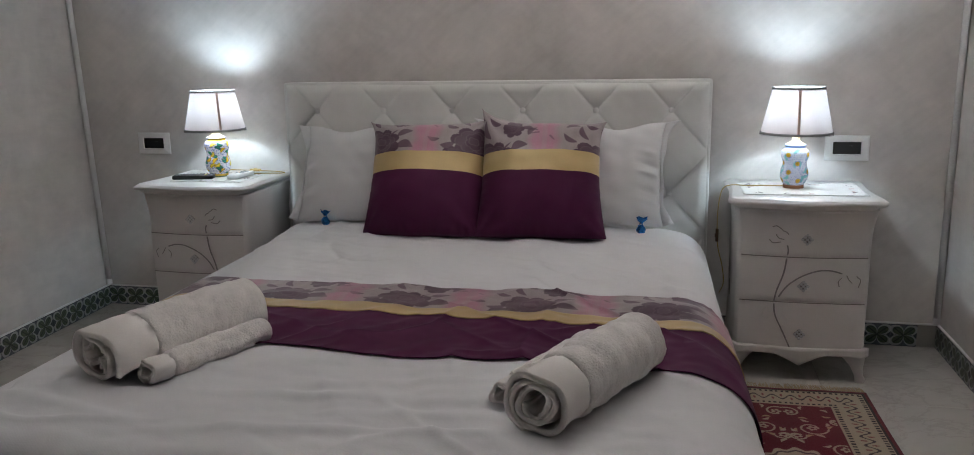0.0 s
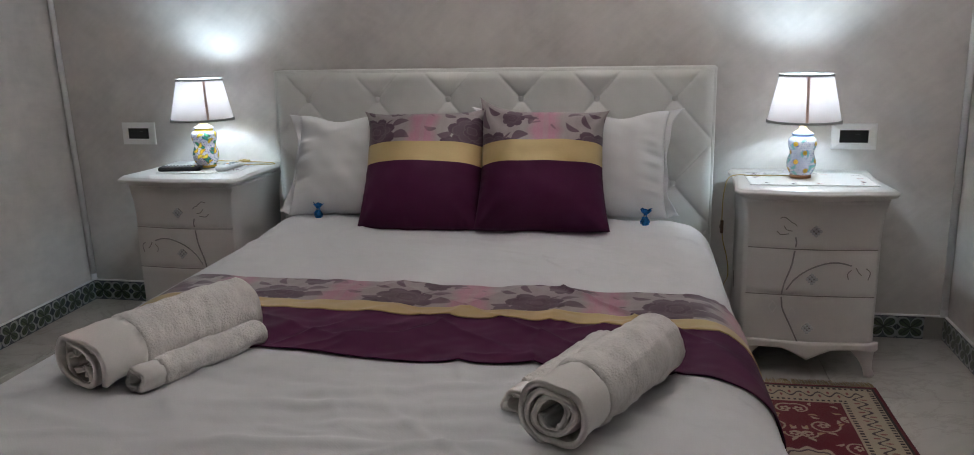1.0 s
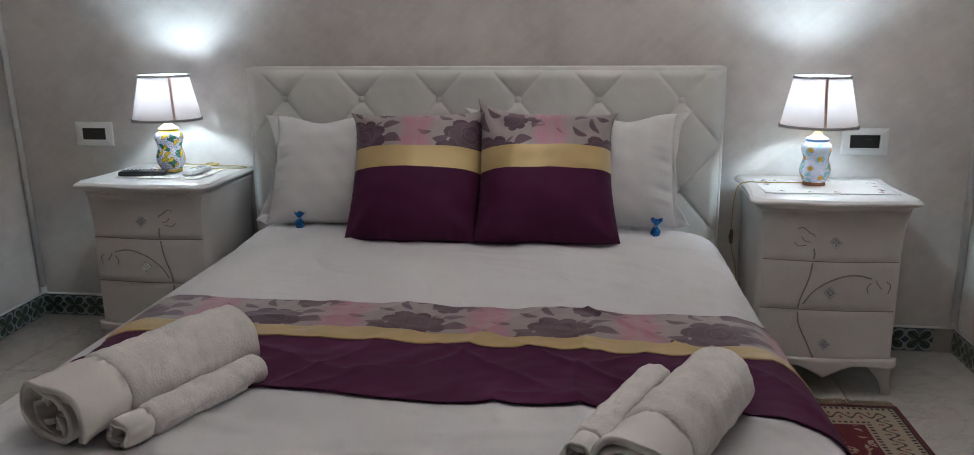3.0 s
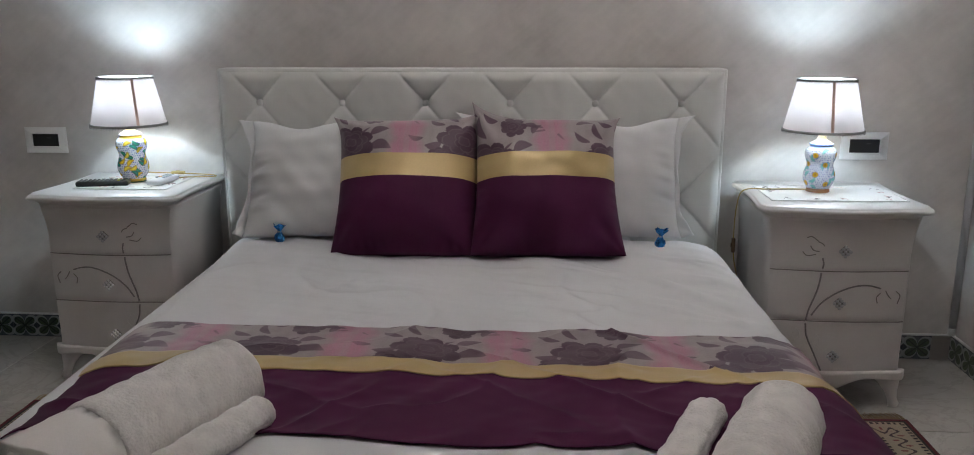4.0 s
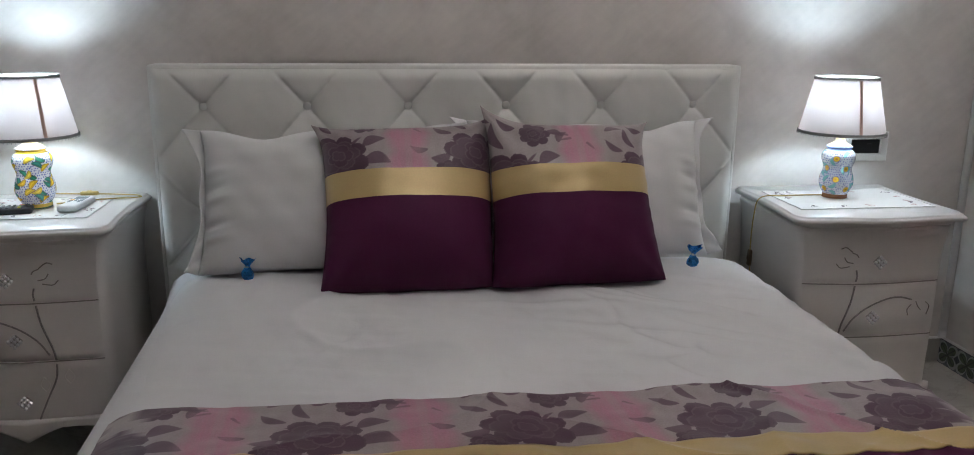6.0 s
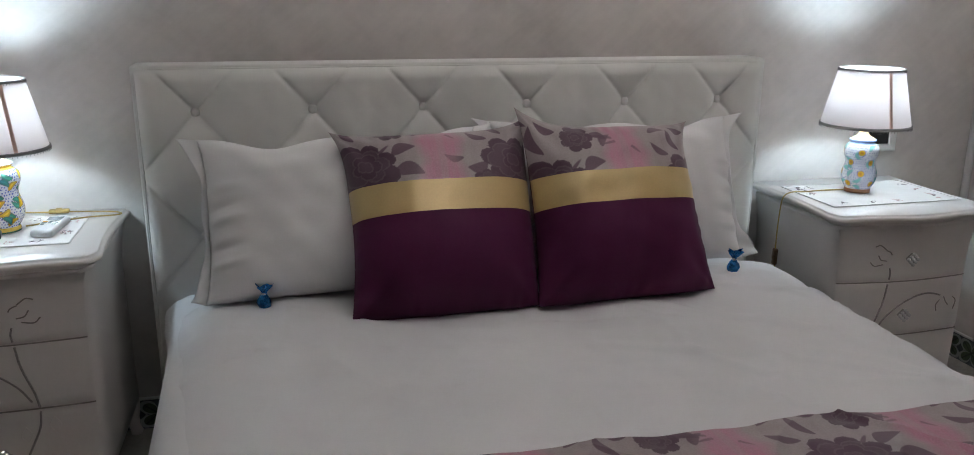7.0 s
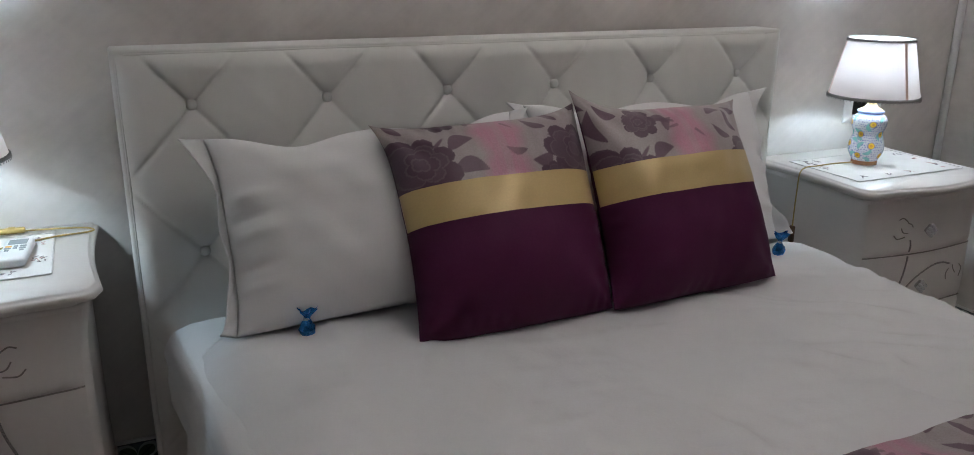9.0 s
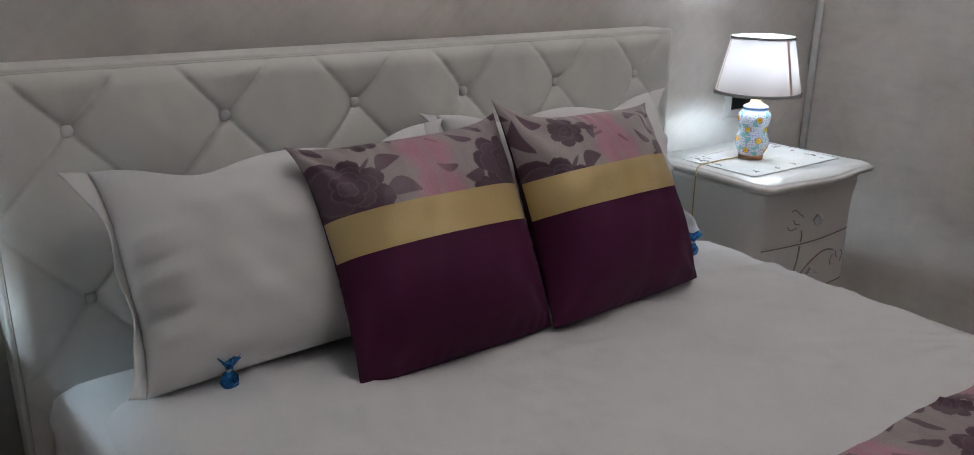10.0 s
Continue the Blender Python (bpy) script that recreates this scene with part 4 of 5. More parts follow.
nightstand(pose(*NSL, 0), -1, "white lacquered three-drawer nightstand with silver vine")
nightstand(pose(*NSR, 0), 1, "white lacquered three-drawer nightstand with silver vine")


# ---- table lamps ----
VASE = [(0.0005, 0.0), (0.034, 0.0), (0.0365, 0.003), (0.0365, 0.010), (0.036, 0.013), (0.041, 0.022), (0.0475, 0.036), (0.0495, 0.050), (0.0480, 0.064), (0.0435, 0.078), (0.0410, 0.088), (0.0420, 0.098), (0.0465, 0.110), (0.0490, 0.122), (0.0475, 0.134), (0.041, 0.143), (0.035, 0.147), (0.0335, 0.150), (0.0365, 0.153), (0.0375, 0.157), (0.0335, 0.160), (0.024, 0.163), (0.019, 0.170), (0.012, 0.175), (0.0005, 0.176)]


def vase_dye(h, a, kind):
    """Painted glaze: h height, a angle."""
    white = np.array((0.74, 0.76, 0.80))
    col = np.broadcast_to(white, (*h.shape, 3)).copy()
    s = a * 0.045
    rng = np.random.RandomState(9 + kind)
    def put(mask, c):
        col[mask] = c
    # small blue dots everywhere, set by hand
    pitch = 0.0066
    per = 2 * math.pi * 0.045
    cells = round(per / pitch)
    gx, gz = s / per * cells, h / pitch
    gi = np.floor(gz)
    gx = gx + 0.5 * (gi % 2)
    gj = np.floor(gx) % cells
    ja, jb = np.sin(gi * 12.99 + gj * 78.23) * 43.7 % 1, np.sin(gi * 39.35 + gj * 11.13) * 24.6 % 1
    d = np.hypot(gx % 1 - 0.5 - 0.45 * (ja - 0.5), gz % 1 - 0.5 - 0.45 * (jb - 0.5))
    put(d < 0.20 + 0.10 * ja, (0.07, 0.12, 0.42))
    if kind == 0:
        # scrolling leaves in rows, each with a dark outline and a light rib
        for k in range(66):
            row = k % 6
            cx, cz = ((k // 6 + 0.5 * (row % 2)) / 11 + rng.uniform(-0.02, 0.02)) * per, 0.018 + 0.021 * row + rng.uniform(-0.003, 0.003)
            ang = (0.6, 2.4, 3.9, 5.4)[(k + k // 6) % 4] + rng.uniform(-0.3, 0.3)
            c = ((0.74, 0.47, 0.03), (0.04, 0.25, 0.16), (0.70, 0.52, 0.06), (0.04, 0.22, 0.18))[(k // 6 + row) % 4]
            for sh in (-per, 0, per):
                m = lens(s + sh, h, cx, cz, ang, 0.027, 0.0060)
                put(m > -0.0011, (0.16, 0.10, 0.10))
                put(m > 0, c)
                put(m > 0.0042, tuple(min(1, v * 1.5) for v in c))
    else:
        for k in range(34):
            row = k % 5
            cx, cz = ((k // 5 + 0.5 * (row % 2)) / 7 + rng.uniform(-0.03, 0.03)) * per, 0.024 + 0.026 * row
            ang = rng.uniform(0, 6.28)
            for sh in (-per, 0, per):
                m = lens(s + sh, h, cx, cz, ang, 0.026, 0.0046)
                put(m > -0.0008, (0.16, 0.30, 0.50))
                put(m > 0, (0.24, 0.56, 0.54))
        for k in range(16):
            cx, cz = ((k // 4 + 0.5 * (k % 2) + 0.2) / 4) * per + rng.uniform(-0.006, 0.006), 0.030 + 0.031 * (k % 4)
            for sh in (-per, 0, per):
                dd = np.hypot(s + sh - cx, h - cz)
                put(dd < 0.0098, (0.10, 0.13, 0.45))
                put(dd < 0.0083, (0.78, 0.50, 0.05))
                put(dd < 0.0036, (0.55, 0.25, 0.04))
    if kind == 0:
        put(h < 0.013, (0.66, 0.46, 0.08))
        put(h < 0.004, (0.05, 0.16, 0.10))
        put((h > 0.145) & (h < 0.155), (0.72, 0.50, 0.06))
    else:
        put(h < 0.013, (0.34, 0.15, 0.06))
        put((h > 0.146) & (h < 0.158), (0.30, 0.42, 0.75))
    return col


def table_lamp(x, y, kind, turn, size, label):
    ob = empty("table_lamp", pose(x, y, NS_H + 0.004, 0, 0, turn), label, "table lamp", "bedside lamps")
    prof = np.array(spline([(r, 0, z) for r, z in VASE], 9))[:, [0, 2]]
    prof[:, 0] = np.maximum(prof[:, 0], 0.0004)
    prof = prof[(prof[:, 1] < 0.1605)]
    n = 260
    a = np.linspace(0, 2 * math.pi, n, endpoint=False)
    A, Hh = np.meshgrid(a, prof[:, 1])
    lathe("vase", prof * size, M_GLAZE, ob, "hand-painted majolica vase body", n=n, dye=vase_dye(Hh, A, kind))
    lathe("collar", [(0.034 * size, 0.158 * size), (0.030 * size, 0.162 * size), (0.021 * size, 0.166 * size), (0.017, 0.171 * size), (0.0135, 0.175 * size), (0.0135, 0.2055), (0.0005, 0.206)], M_BRASS, ob, "cream lamp holder", n=24)
    z0, z1, r0, r1 = 0.207, 0.372, 0.1275, 0.0915
    t = np.linspace(0, 1, 14)
    sh = lathe("shade", np.stack([r0 + (r1 - r0) * t, z0 + (z1 - z0) * t], -1), M_SHADE, ob, "translucent cream cloth lampshade", n=64)
    for r, z, h in ((r0, z0, 0.009), (r1, z1, 0.007)):
        k = 150
        aa = np.linspace(0, 2 * math.pi, k, endpoint=False)
        rows = []
        for q in np.linspace(0, 2 * math.pi, 9):
            rr = r + 0.0005 + (0.0028 + 0.0009 * np.sin(aa * 75 + q)) * math.cos(q)
            zz = z + (h / 2) * (math.sin(q)) + 0.0010 * np.sin(aa * 75 + 0.5)
            rows.append(np.stack([rr * np.cos(aa), rr * np.sin(aa), zz], -1))
        grid("braid_trim", np.array(rows), M_BRAID, sh, "dark grey braided trim", wrap=True)
        # tiny tassels that hang from the braid
        bm = bmesh.new()
        for i in range(76):
            b = 2 * math.pi * i / 76
            bmesh.ops.create_cone(bm, cap_ends=True, segments=5, radius1=0.0013, radius2=0.0006, depth=0.004,
                                  matrix=Matrix.Translation(((r + 0.0026) * math.cos(b), (r + 0.0026) * math.sin(b), z - h * 0.72)) @ pose(0, 0, 0, 180))
        part("bobbles", bm, M_BRAID, sh)
    for q in (0.0, 2 * math.pi / 3, 4 * math.pi / 3):
        rows = []
        for tt in np.linspace(0.02, 0.98, 10):
            r, z = r0 + (r1 - r0) * tt + 0.0012, z0 + (z1 - z0) * tt
            w = 0.0048
            rows.append([(r * math.cos(q + da), r * math.sin(q + da), z) for da in np.linspace(-w / r, w / r, 4)])
        g = grid("ribbon", np.array(rows), M_STRIPE, sh, "brown ribbon over the shade rib")
    # spider ring that carries the shade
    ring = [(r1 * 0.97 * math.cos(b), r1 * 0.97 * math.sin(b), z1 - 0.01) for b in np.linspace(0, 2 * math.pi, 33)]
    tube("shade_ring", ring, 0.0012, M_CHROME, sh, n=5)
    bm = bmesh.new()
    bmesh.ops.create_icosphere(bm, subdivisions=2, radius=0.036, matrix=Matrix.Translation((0, 0, 0.296)) @ Matrix.Diagonal((0.85, 0.85, 1.0, 1)))
    part("bulb", bm, M_BULB, ob, "lit cool white bulb", soft=True)
    # socket with an unseen cup, flared to hold back light falling below
    lathe("socket_and_baffle", [(0.0005, 0.206), (0.0125, 0.206), (0.017, 0.235), (0.030, 0.268), (0.012, 0.272), (0.0005, 0.276)], M_AC, ob, n=16)
    return ob


LAMPL, LAMPR = (-1.838, 3.466), (0.567, 3.430)
table_lamp(*LAMPL, 0, -50, 1.09, "lit table lamp, yellow and green painted majolica base")
table_lamp(*LAMPR, 1, -94, 1.03, "lit table lamp, blue dotted painted majolica base")


# ---- cloths on the nightstands ----
def doily(cx, cy, w, d, turn, seed):
    ob = empty("doily", pose(cx, cy, NS_H, 0, 0, turn), "white linen doily with embroidered sprigs", "doily", "nightstand cloths")
    rng = np.random.RandomState(seed)
    nx, ny = 60, 36
    X, Y = np.meshgrid(np.linspace(-w / 2, w / 2, nx), np.linspace(-d / 2, d / 2, ny))
    Z = 0.0022 + 0.0007 * fbm(X * 8, Y * 8, seed) + 0.0
    Xs = X * (1 + 0.006 * np.sin(Y * 90))
    g = grid("cloth", np.stack([Xs, Y * (1 + 0.01 * np.sin(X * 70)), Z], -1), M_LINEN, ob)
    s = g.modifiers.new("thickness", "SOLIDIFY")
    s.thickness, s.offset = 0.0012, -1
    e = [(-w / 2, -d / 2), (w / 2, -d / 2), (w / 2, d / 2), (-w / 2, d / 2), (-w / 2, -d / 2)]
    path = []
    for (ax, ay), (bx, by) in zip(e, e[1:]):
        for t in np.linspace(0, 1, 24, endpoint=False):
            path.append((ax + (bx - ax) * t, ay + (by - ay) * t, 0.0028 + 0.0004 * math.sin(70 * t)))
    tube("border", path + path[:1], 0.0012, M_LINEN, ob, n=5)
    for k in range(16):
        side = k % 4
        t = rng.uniform(-0.42, 0.42)
        px, py = ((t * w, -d * 0.38), (t * w, d * 0.38), (-w * 0.42, t * d), (w * 0.42, t * d))[side]
        bm = bmesh.new()
        for _ in range(5):
            a = rng.uniform(0, 6.28)
            r = rng.uniform(0.004, 0.016)
            m = pose(px + r * math.cos(a), py + r * math.sin(a), 0.0034, 0, 0, math.degrees(rng.uniform(0, 6.28))) @ Matrix.Diagonal((0.0065, 0.0016, 0.0008, 1))
            bmesh.ops.create_icosphere(bm, subdivisions=1, radius=1, matrix=m)
        part("sprig", bm, M_STITCH_P if k % 3 == 0 else M_STITCH, ob)
    return ob


doily(0.590, 3.405, 0.43, 0.27, 1.0, 3)
doily(-1.824, 3.458, 0.33, 0.28, 1.0, 5)


# ---- lamp cords ----
def cord(path, switch_at, switch_dir, label, mat_sw):
    pts = spline(path, 8)
    ob = empty("lamp_cord", Matrix.Identity(4), label, "cord", "lamp cords")
    tube("cable", pts, 0.0021, M_CORD, ob, n=7)
    bm = box(-0.026, 0.026, -0.009, 0.009, -0.006, 0.006, 0.0045, 3)
    sw = part("inline_switch", bm, mat_sw, ob, "rounded inline switch", soft=True)
    sw.matrix_basis = Matrix.Translation(switch_at) @ Vector(switch_dir).to_track_quat("X", "Z").to_matrix().to_4x4()
    r = part("rocker", box(-0.007, 0.007, -0.004, 0.004, 0.004, 0.0085, 0.0015, 2), mat_sw, sw)
    r.matrix_basis = Matrix.Identity(4)
    return ob


T = NS_H
cord([(0.532, 3.440, T + 0.008), (0.47, 3.452, T + 0.006), (0.40, 3.450, T + 0.005), (0.345, 3.438, T + 0.008), (0.312, 3.425, T - 0.004), (0.299, 3.415, 0.63), (0.295, 3.412, 0.57), (0.296, 3.412, 0.50), (0.302, 3.415, 0.44), (0.320, 3.43, 0.37), (0.330, 3.47, 0.29), (0.320, 3.56, 0.22)],
     (0.2955, 3.412, 0.495), (0.0, 0.0, 1.0), "thin gold lamp cord hanging off the nightstand edge", M_BROWN)
cord([(-1.794, 3.489, T + 0.007), (-1.732, 3.527, T + 0.006), (-1.662, 3.562, T + 0.005), (-1.597, 3.572, T + 0.005), (-1.584, 3.589, T + 0.005), (-1.612, 3.612, T + 0.005), (-1.692, 3.625, T + 0.006), (-1.772, 3.627, T + 0.007), (-1.842, 3.639, T + 0.006), (-1.892, 3.649, T + 0.0), (-1.912, 3.659, T - 0.06), (-1.912, 3.661, 0.40)],
     (-1.747, 3.627, T + 0.009), (1.0, 0.03, 0.0), "thin gold lamp cord looped on the nightstand", M_CORD)


# ---- remote controls ----
def tv_remote(m):
    ob = empty("tv_remote", m, "black television remote control with small keys", "remote control")
    part("body", box(-0.024, 0.024, -0.088, 0.088, 0, 0.018, 0.006, 3), M_BLACK, ob, soft=True)
    cols = {(0, 9): plain("red_key", (0.5, 0.03, 0.02), 0.5), (1, 9): plain("green_key", (0.03, 0.35, 0.06), 0.5), (2, 9): plain("yellow_key", (0.6, 0.45, 0.03), 0.5)}
    for i in range(3):
        for j in range(11):
            b = part("key", box(-0.005, 0.005, -0.0038, 0.0038, 0, 0.003, 0.001, 1), cols.get((i, j), M_KEYS), ob)
            b.matrix_basis = pose(-0.0145 + 0.0145 * i, -0.075 + 0.0145 * j, 0.0175)


tv_remote(pose(-1.910, 3.380, NS_H + 0.003, 0, 0, -77))


def ac_remote(m):
    ob = empty("ac_remote", m, "white air conditioner remote control with grey display", "remote control")
    part("body", box(-0.027, 0.027, -0.072, 0.072, 0, 0.020, 0.008, 4), M_AC, ob, soft=True)
    part("display", box(-0.018, 0.018, 0.022, 0.056, 0.0185, 0.0205, 0.0008, 1), M_LCD, ob, "grey display window")
    orange = plain("orange_key", (0.75, 0.36, 0.05), 0.5)
    for i, j, w in ((-1, 0, 0.006), (1, 0, 0.006), (-1, -1, 0.006), (0, -1, 0.004), (1, -1, 0.006), (0, 0, 0.004), (-1, -2, 0.004), (1, -2, 0.004)):
        b = part("key", box(-w, w, -0.0038, 0.0038, 0, 0.002, 0.0008, 1), orange if (i, j) == (-1, 0) else M_LCD, ob)
        b.matrix_basis = pose(0.0135 * i, 0.008 + 0.013 * j, 0.0195)


ac_remote(pose(-1.726, 3.452, NS_H + 0.003, 0, 0, -4))


# ---- wrapped sweets on the pillows' feet ----
def sweet(m, seed):
    ob = empty("wrapped_sweet", m, "small sweet twisted in shiny blue foil", "candy", "sweets on the bed")
    rng = np.random.RandomState(seed)
    def crumple(r, sz, cz, n=2, k=0.25):
        bm = bmesh.new()
        bmesh.ops.create_icosphere(bm, subdivisions=n, radius=1)
        for v in bm.verts:
            f = 1 + rng.uniform(-k, k)
            v.co = Vector((v.co.x * r * f, v.co.y * r * f * 0.8, v.co.z * sz * f + cz))
        return bm
    part("wrapped_body", crumple(0.017, 0.018, 0.018, 2, 0.14), M_FOIL, ob)
    n = 26
    rows = []
    for t, r in ((0.0, 0.011), (0.25, 0.0055), (0.45, 0.006), (0.7, 0.013), (1.0, 0.019)):
        a = np.linspace(0, 2 * math.pi, n, endpoint=False)
        rr = r * (1 + 0.22 * np.sin(a * 7 + seed) * t + 0.1 * rng.uniform(-1, 1, n))
        rows.append(np.stack([rr * np.cos(a) + 0.004 * t, 0.6 * rr * np.sin(a), 0.031 + 0.032 * t + 0.004 * t * np.sin(3 * a)], -1))
    g = grid("twisted_end", np.array(rows), M_FOIL, ob, wrap=True, soft=False)
    s = g.modifiers.new("thickness", "SOLIDIFY")
    s.thickness = 0.0006
    part("silver_glint", crumple(0.0075, 0.006, 0.040, 1, 0.3), M_FOILS, ob, "silver inner foil at the twist")


sweet(pose(-1.207, 3.146, TOP + 0.021, 0, 0, 10), 1)
sweet(pose(0.014, 3.165, TOP + 0.021, 0, 0, -15), 4)


# ---- wall plates, corner conduits ----
def wall_plate(x, z):
    ob = empty("wall_socket", pose(x, WY, z), "white plastic wall plate with a black insert", "wall socket", "wall plates")
    w, h = 0.083, 0.050
    rings = []
    for ww, hh, y in ((w, h, 0.0), (w, h, -0.004), (w - 0.003, h - 0.003, -0.0065), (w - 0.026, h - 0.022, -0.011), (w - 0.029, h - 0.024, -0.011), (w - 0.031, h - 0.026, -0.004)):
        rings.append([(-ww, y, -hh), (ww, y, -hh), (ww, y, hh), (-ww, y, hh)])
    grid("plate", np.array(rings), M_PVC, ob, wrap=True, soft=False)
    part("insert", box(-w + 0.031, w - 0.031, -0.006, -0.001, -h + 0.026, h - 0.026, 0.001, 1), M_BLACK, ob, "glossy black insert")
    part("marking", box(0.006, 0.022, -0.0068, -0.0058, 0.008, 0.0095), M_KEYS, ob)
    return ob


wall_plate(-2.279, 0.804)
wall_plate(0.791, 0.807)


def conduit(x, y, label, tilt=0.0):
    ob = empty("corner_conduit", pose(x, y, 0.0, 0, tilt, 0), label, "cable conduit", "corner conduits")
    lathe("pipe", [(0.0005, 0.125), (0.0125, 0.125), (0.0125, CZ - 0.002), (0.0005, CZ - 0.002)], M_PVC, ob, n=24)
    lathe("end_sleeve", [(0.0005, 0.1005), (0.0132, 0.1005), (0.0136, 0.103), (0.0136, 0.127), (0.0126, 0.1285)], M_PVC, ob, n=24)


conduit(LX + 0.017, WY - 0.014, "white plastic cable pipe running up the room corner", -2.0)
conduit(RX - 0.014, WY - 0.014, "white plastic cable pipe running up the room corner")


# ---- rugs ----
def rug_dye(x, y, w, l):
    """Woven pattern: x across, y along, both from the middle."""
    red, cream, dark, gold = np.array((0.135, 0.010, 0.022)), np.array((0.42, 0.36, 0.27)), np.array((0.035, 0.022, 0.025)), np.array((0.40, 0.30, 0.18))
    e = np.minimum(w / 2 - np.abs(x), l / 2 - np.abs(y))
    col = np.broadcast_to(red, (*x.shape, 3)).copy()
    def put(m, c):
        col[m] = c
    put(e < 0.145, cream)
    put((e > 0.012) & (e < 0.020), dark)
    put(e < 0.012, red)
    t = np.where(w / 2 - np.abs(x) < l / 2 - np.abs(y), y, x)
    put((e > 0.022) & (e < 0.036) & ((t * 55) % 1 < 0.5), dark)
    put((e > 0.124) & (e < 0.136) & ((t * 55) % 1 < 0.5), dark)
    q = (e - 0.080) / 0.03
    ph = t * 2 * math.pi / 0.062
    wave = 0.55 * np.sin(ph)
    put((np.abs(q) < 1.25) & (np.abs(q - wave) < 0.16), dark * 2)
    put((np.abs(q) < 1.2) & (np.hypot(q + 0.45 * np.sign(np.sin(ph)), 0.9 * np.cos(ph)) < 0.38), np.array((0.24, 0.07, 0.07)))
    inner = e > 0.15
    # scrolling sprays in the field
    gx, gy = np.abs(x), np.abs(y)
    for k, (cx, cy, R) in enumerate(((0.075, 0.30, 0.05), (0.15, 0.16, 0.045), (0.02, 0.42, 0.05), (0.13, 0.50, 0.05), (0.05, 0.58, 0.04), (0.16, 0.36, 0.035), (0.02, 0.24, 0.03), (0.11, 0.60, 0.035))):
        dx, dy = gx - cx, gy - cy
        r, th = np.hypot(dx, dy), np.arctan2(dy, dx)
        put(inner & (np.abs(r - R * (0.35 + 0.65 * ((th + k) % 6.283) / 6.283)) < 0.0035), cream)
        put(inner & (r < 0.018 * (0.55 + 0.45 * np.abs(np.sin(2.5 * th)))), cream)
        put(inner & (r < 0.006), red)
        for b in range(4):
            a = k + b * 1.6
            m = lens(gx, gy, cx + R * math.cos(a), cy + R * math.sin(a), a + 0.9, 0.030, 0.006)
            put(inner & (m > 0), cream if b % 2 else gold)
    # medallion
    r = np.hypot(x / 0.95, y / 1.1)
    th = np.arctan2(y, x)
    put(r < 0.135 + 0.008 * np.cos(16 * th), cream)
    put(np.abs(r - 0.118 - 0.004 * np.cos(16 * th)) < 0.004, dark * 3)
    put((r < 0.095) & (np.sin(12 * th + r * 160) > 0.25), dark * 4)
    put(np.abs(r - 0.062) < 0.006, cream)
    put((r < 0.045) & (np.cos(8 * th) * 0.02 + 0.025 > r), np.array((0.22, 0.10, 0.10)))
    return col


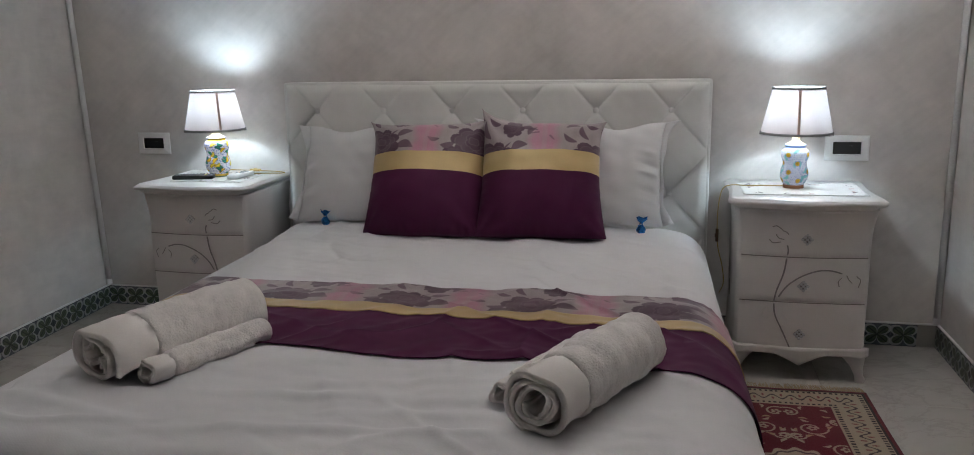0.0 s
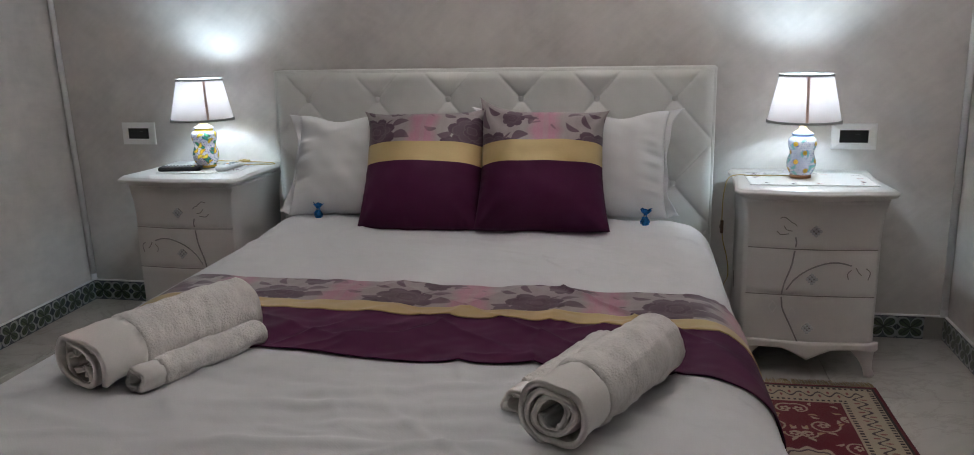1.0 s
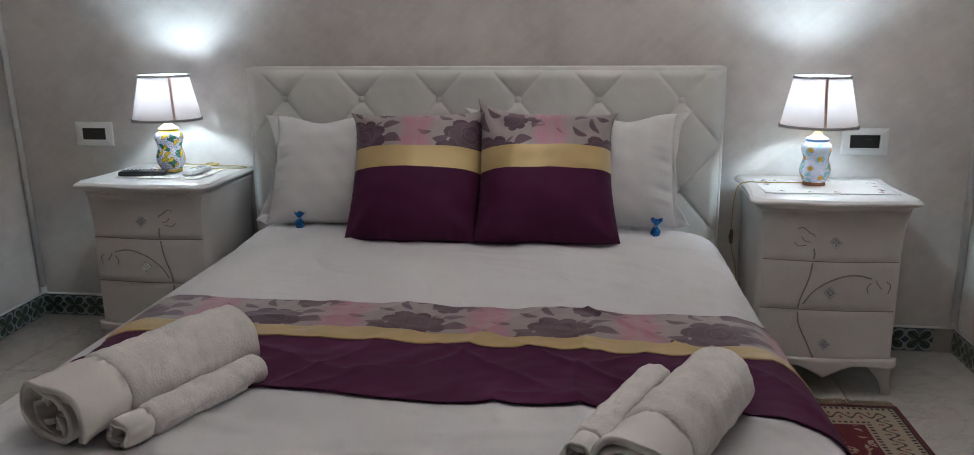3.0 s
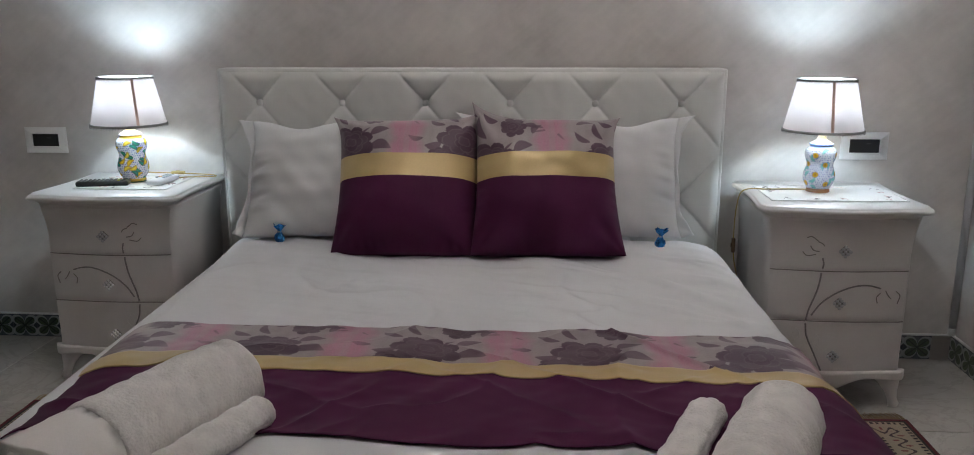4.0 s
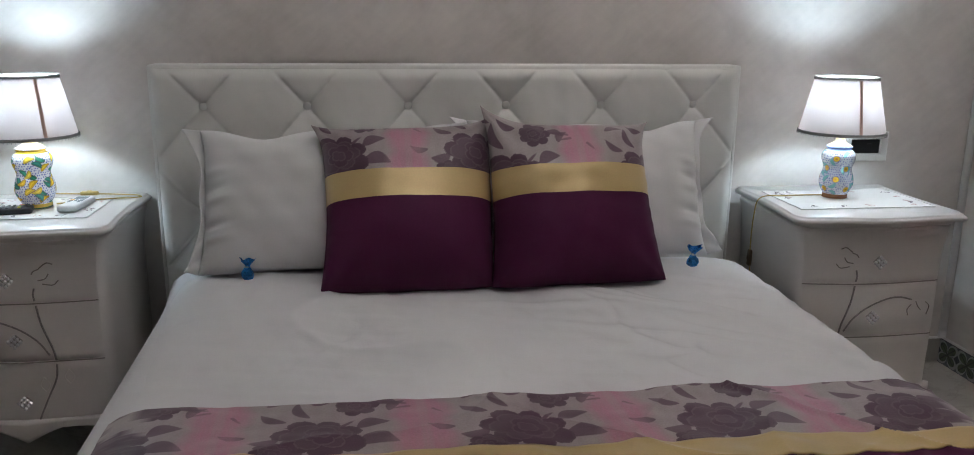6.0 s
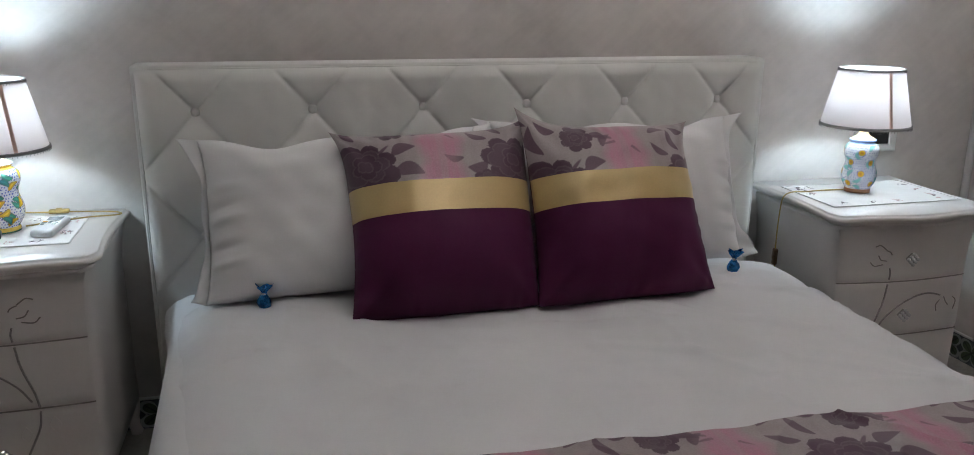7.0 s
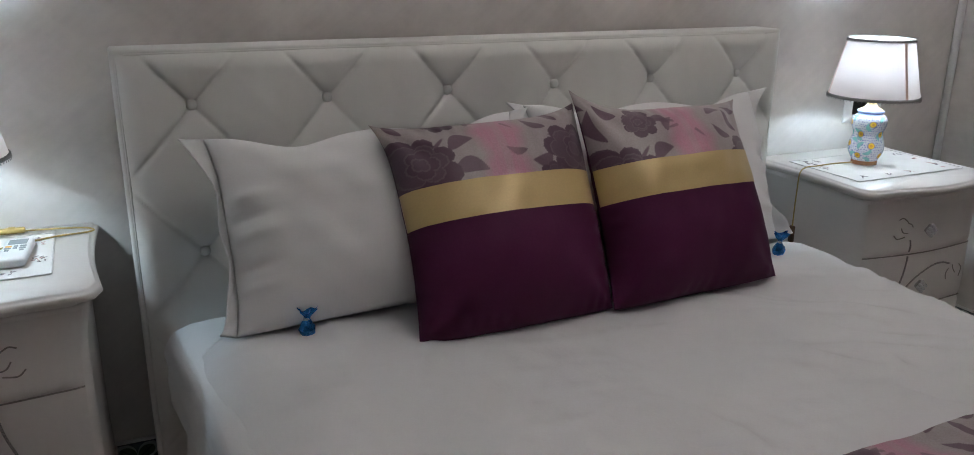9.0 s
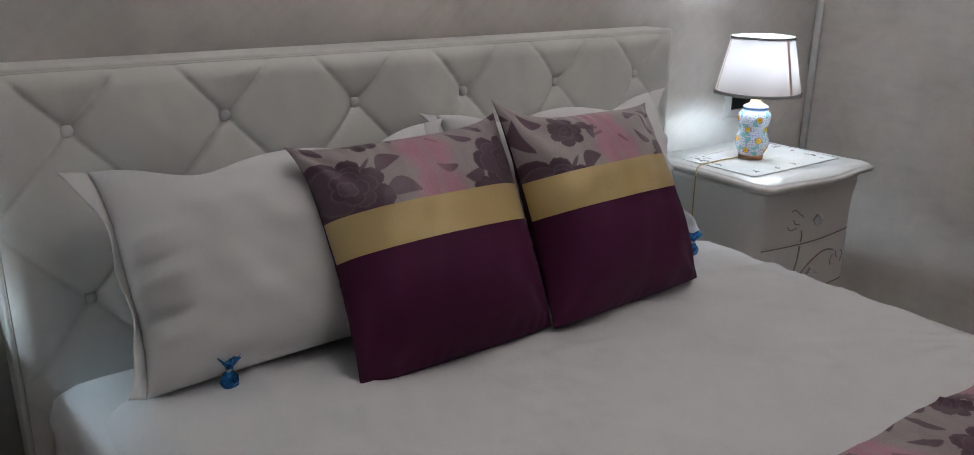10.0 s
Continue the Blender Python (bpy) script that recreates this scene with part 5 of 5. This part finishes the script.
def rug(cx, y_top, w, l, turn, label):
    ob = empty("rug", pose(cx, y_top - l / 2, 0.0, 0, 0, turn), label, "rug", "bedside rugs")
    nx, ny = 230, 460
    X, Y = np.meshgrid(np.linspace(-w / 2, w / 2, nx), np.linspace(-l / 2, l / 2, ny))
    Z = 0.008 + 0.0012 * fbm(X * 3, Y * 3, 2)
    g = grid("woven_field", np.stack([X, Y, Z], -1), M_RUG, ob, "crimson and cream oriental pattern", dye=rug_dye(X, Y, w, l))
    s = g.modifiers.new("thickness", "SOLIDIFY")
    s.thickness, s.offset = 0.007, -1
    rng = np.random.RandomState(4)
    for end in (1, -1):
        verts, faces = [], []
        for x in np.arange(-w / 2, w / 2, 0.0032):
            sx, ln, kz = x + rng.uniform(-0.001, 0.001), rng.uniform(0.045, 0.065), rng.uniform(0.002, 0.007)
            bend = rng.uniform(-0.010, 0.010)
            b = len(verts)
            for f in (0, 0.5, 1.0):
                for q in (0, 1, 2):
                    a = 2 * math.pi * q / 3
                    rr = 0.0016 * (1 - 0.4 * f)
                    verts.append((sx + bend * f * f + rr * math.cos(a), end * (l / 2 - 0.002 + ln * f), max(0.0012, 0.006 - 0.004 * f + kz * f * (1 - f) * 2) + rr * math.sin(a)))
            for lv in (0, 1):
                for q in range(3):
                    faces.append((b + lv * 3 + q, b + lv * 3 + (q + 1) % 3, b + lv * 3 + 3 + (q + 1) % 3, b + lv * 3 + 3 + q))
        me = bpy.data.meshes.new("fringe")
        me.from_pydata(verts, [], faces)
        me.materials.append(M_FRINGE)
        place(new("fringe", me), ob, "tan knotted fringe")
    return ob


rug(0.515, 3.105, 0.62, 1.25, 1.5, "crimson and cream oriental bedside rug on the tiled floor")
rug(-1.735, 3.065, 0.62, 1.25, 1.0, "crimson and cream oriental bedside rug on the tiled floor")


# ---- skirting tiles, floor tiles ----
def tile_mesh(name, w, d, h, bev, material):
    bm = box(-w / 2, w / 2, -d, 0, 0, h, bev, 1)
    me = bpy.data.meshes.new(name)
    bm.to_mesh(me)
    bm.free()
    me.materials.append(material)
    return me


def skirting(name, a, b, pitch, label):
    a, b = Vector((*a, 0)), Vector((*b, 0))
    L = (b - a).length
    yaw = math.degrees(math.atan2(b.y - a.y, b.x - a.x))
    base = part(name, box(0, L, -0.004, -0.0005, 0.0, 0.096), M_GROUT)
    base.matrix_world = pose(a.x, a.y, 0, 0, 0, yaw)
    tagged(base, label, "skirting", kind="structure")
    me = tile_mesh("skirting_tile", pitch - 0.001, 0.010, 0.0925, 0.001, M_MAJO)
    n = int(L / pitch)
    for k in range(n):
        place(new("tile", me), base).matrix_basis = pose((k + 0.5) * pitch, 0, 0.0005)
    cap = part("cap", box(0, L, -0.011, 0, 0.0932, 0.0995, 0.001, 1), M_PVC, base, "thin white cap line")


skirting("baseboard_north", (LX, WY), (RX, WY), 0.1005, "green and grey floral majolica skirting tiles")
skirting("baseboard_west", LY0, (LX, WY), 0.112, "green and grey floral majolica skirting tiles")
skirting("baseboard_east", (RX, WY), (RX, NY), 0.105, "green and grey floral majolica skirting tiles")

TILE = 0.60
ft = tile_mesh("floor_tile", TILE - 0.003, TILE - 0.003, 0.004, 0.0006, M_FLOOR)
for i in range(8):
    for j in range(12):
        x, y = -2.93 + TILE * (i + 0.5), -2.95 + TILE * (j + 1)
        if LX - 0.4 < x < RX + 0.3 and y < WY + 0.55:
            place(new("tile", ft), floor).matrix_basis = pose(x, y, -0.004)
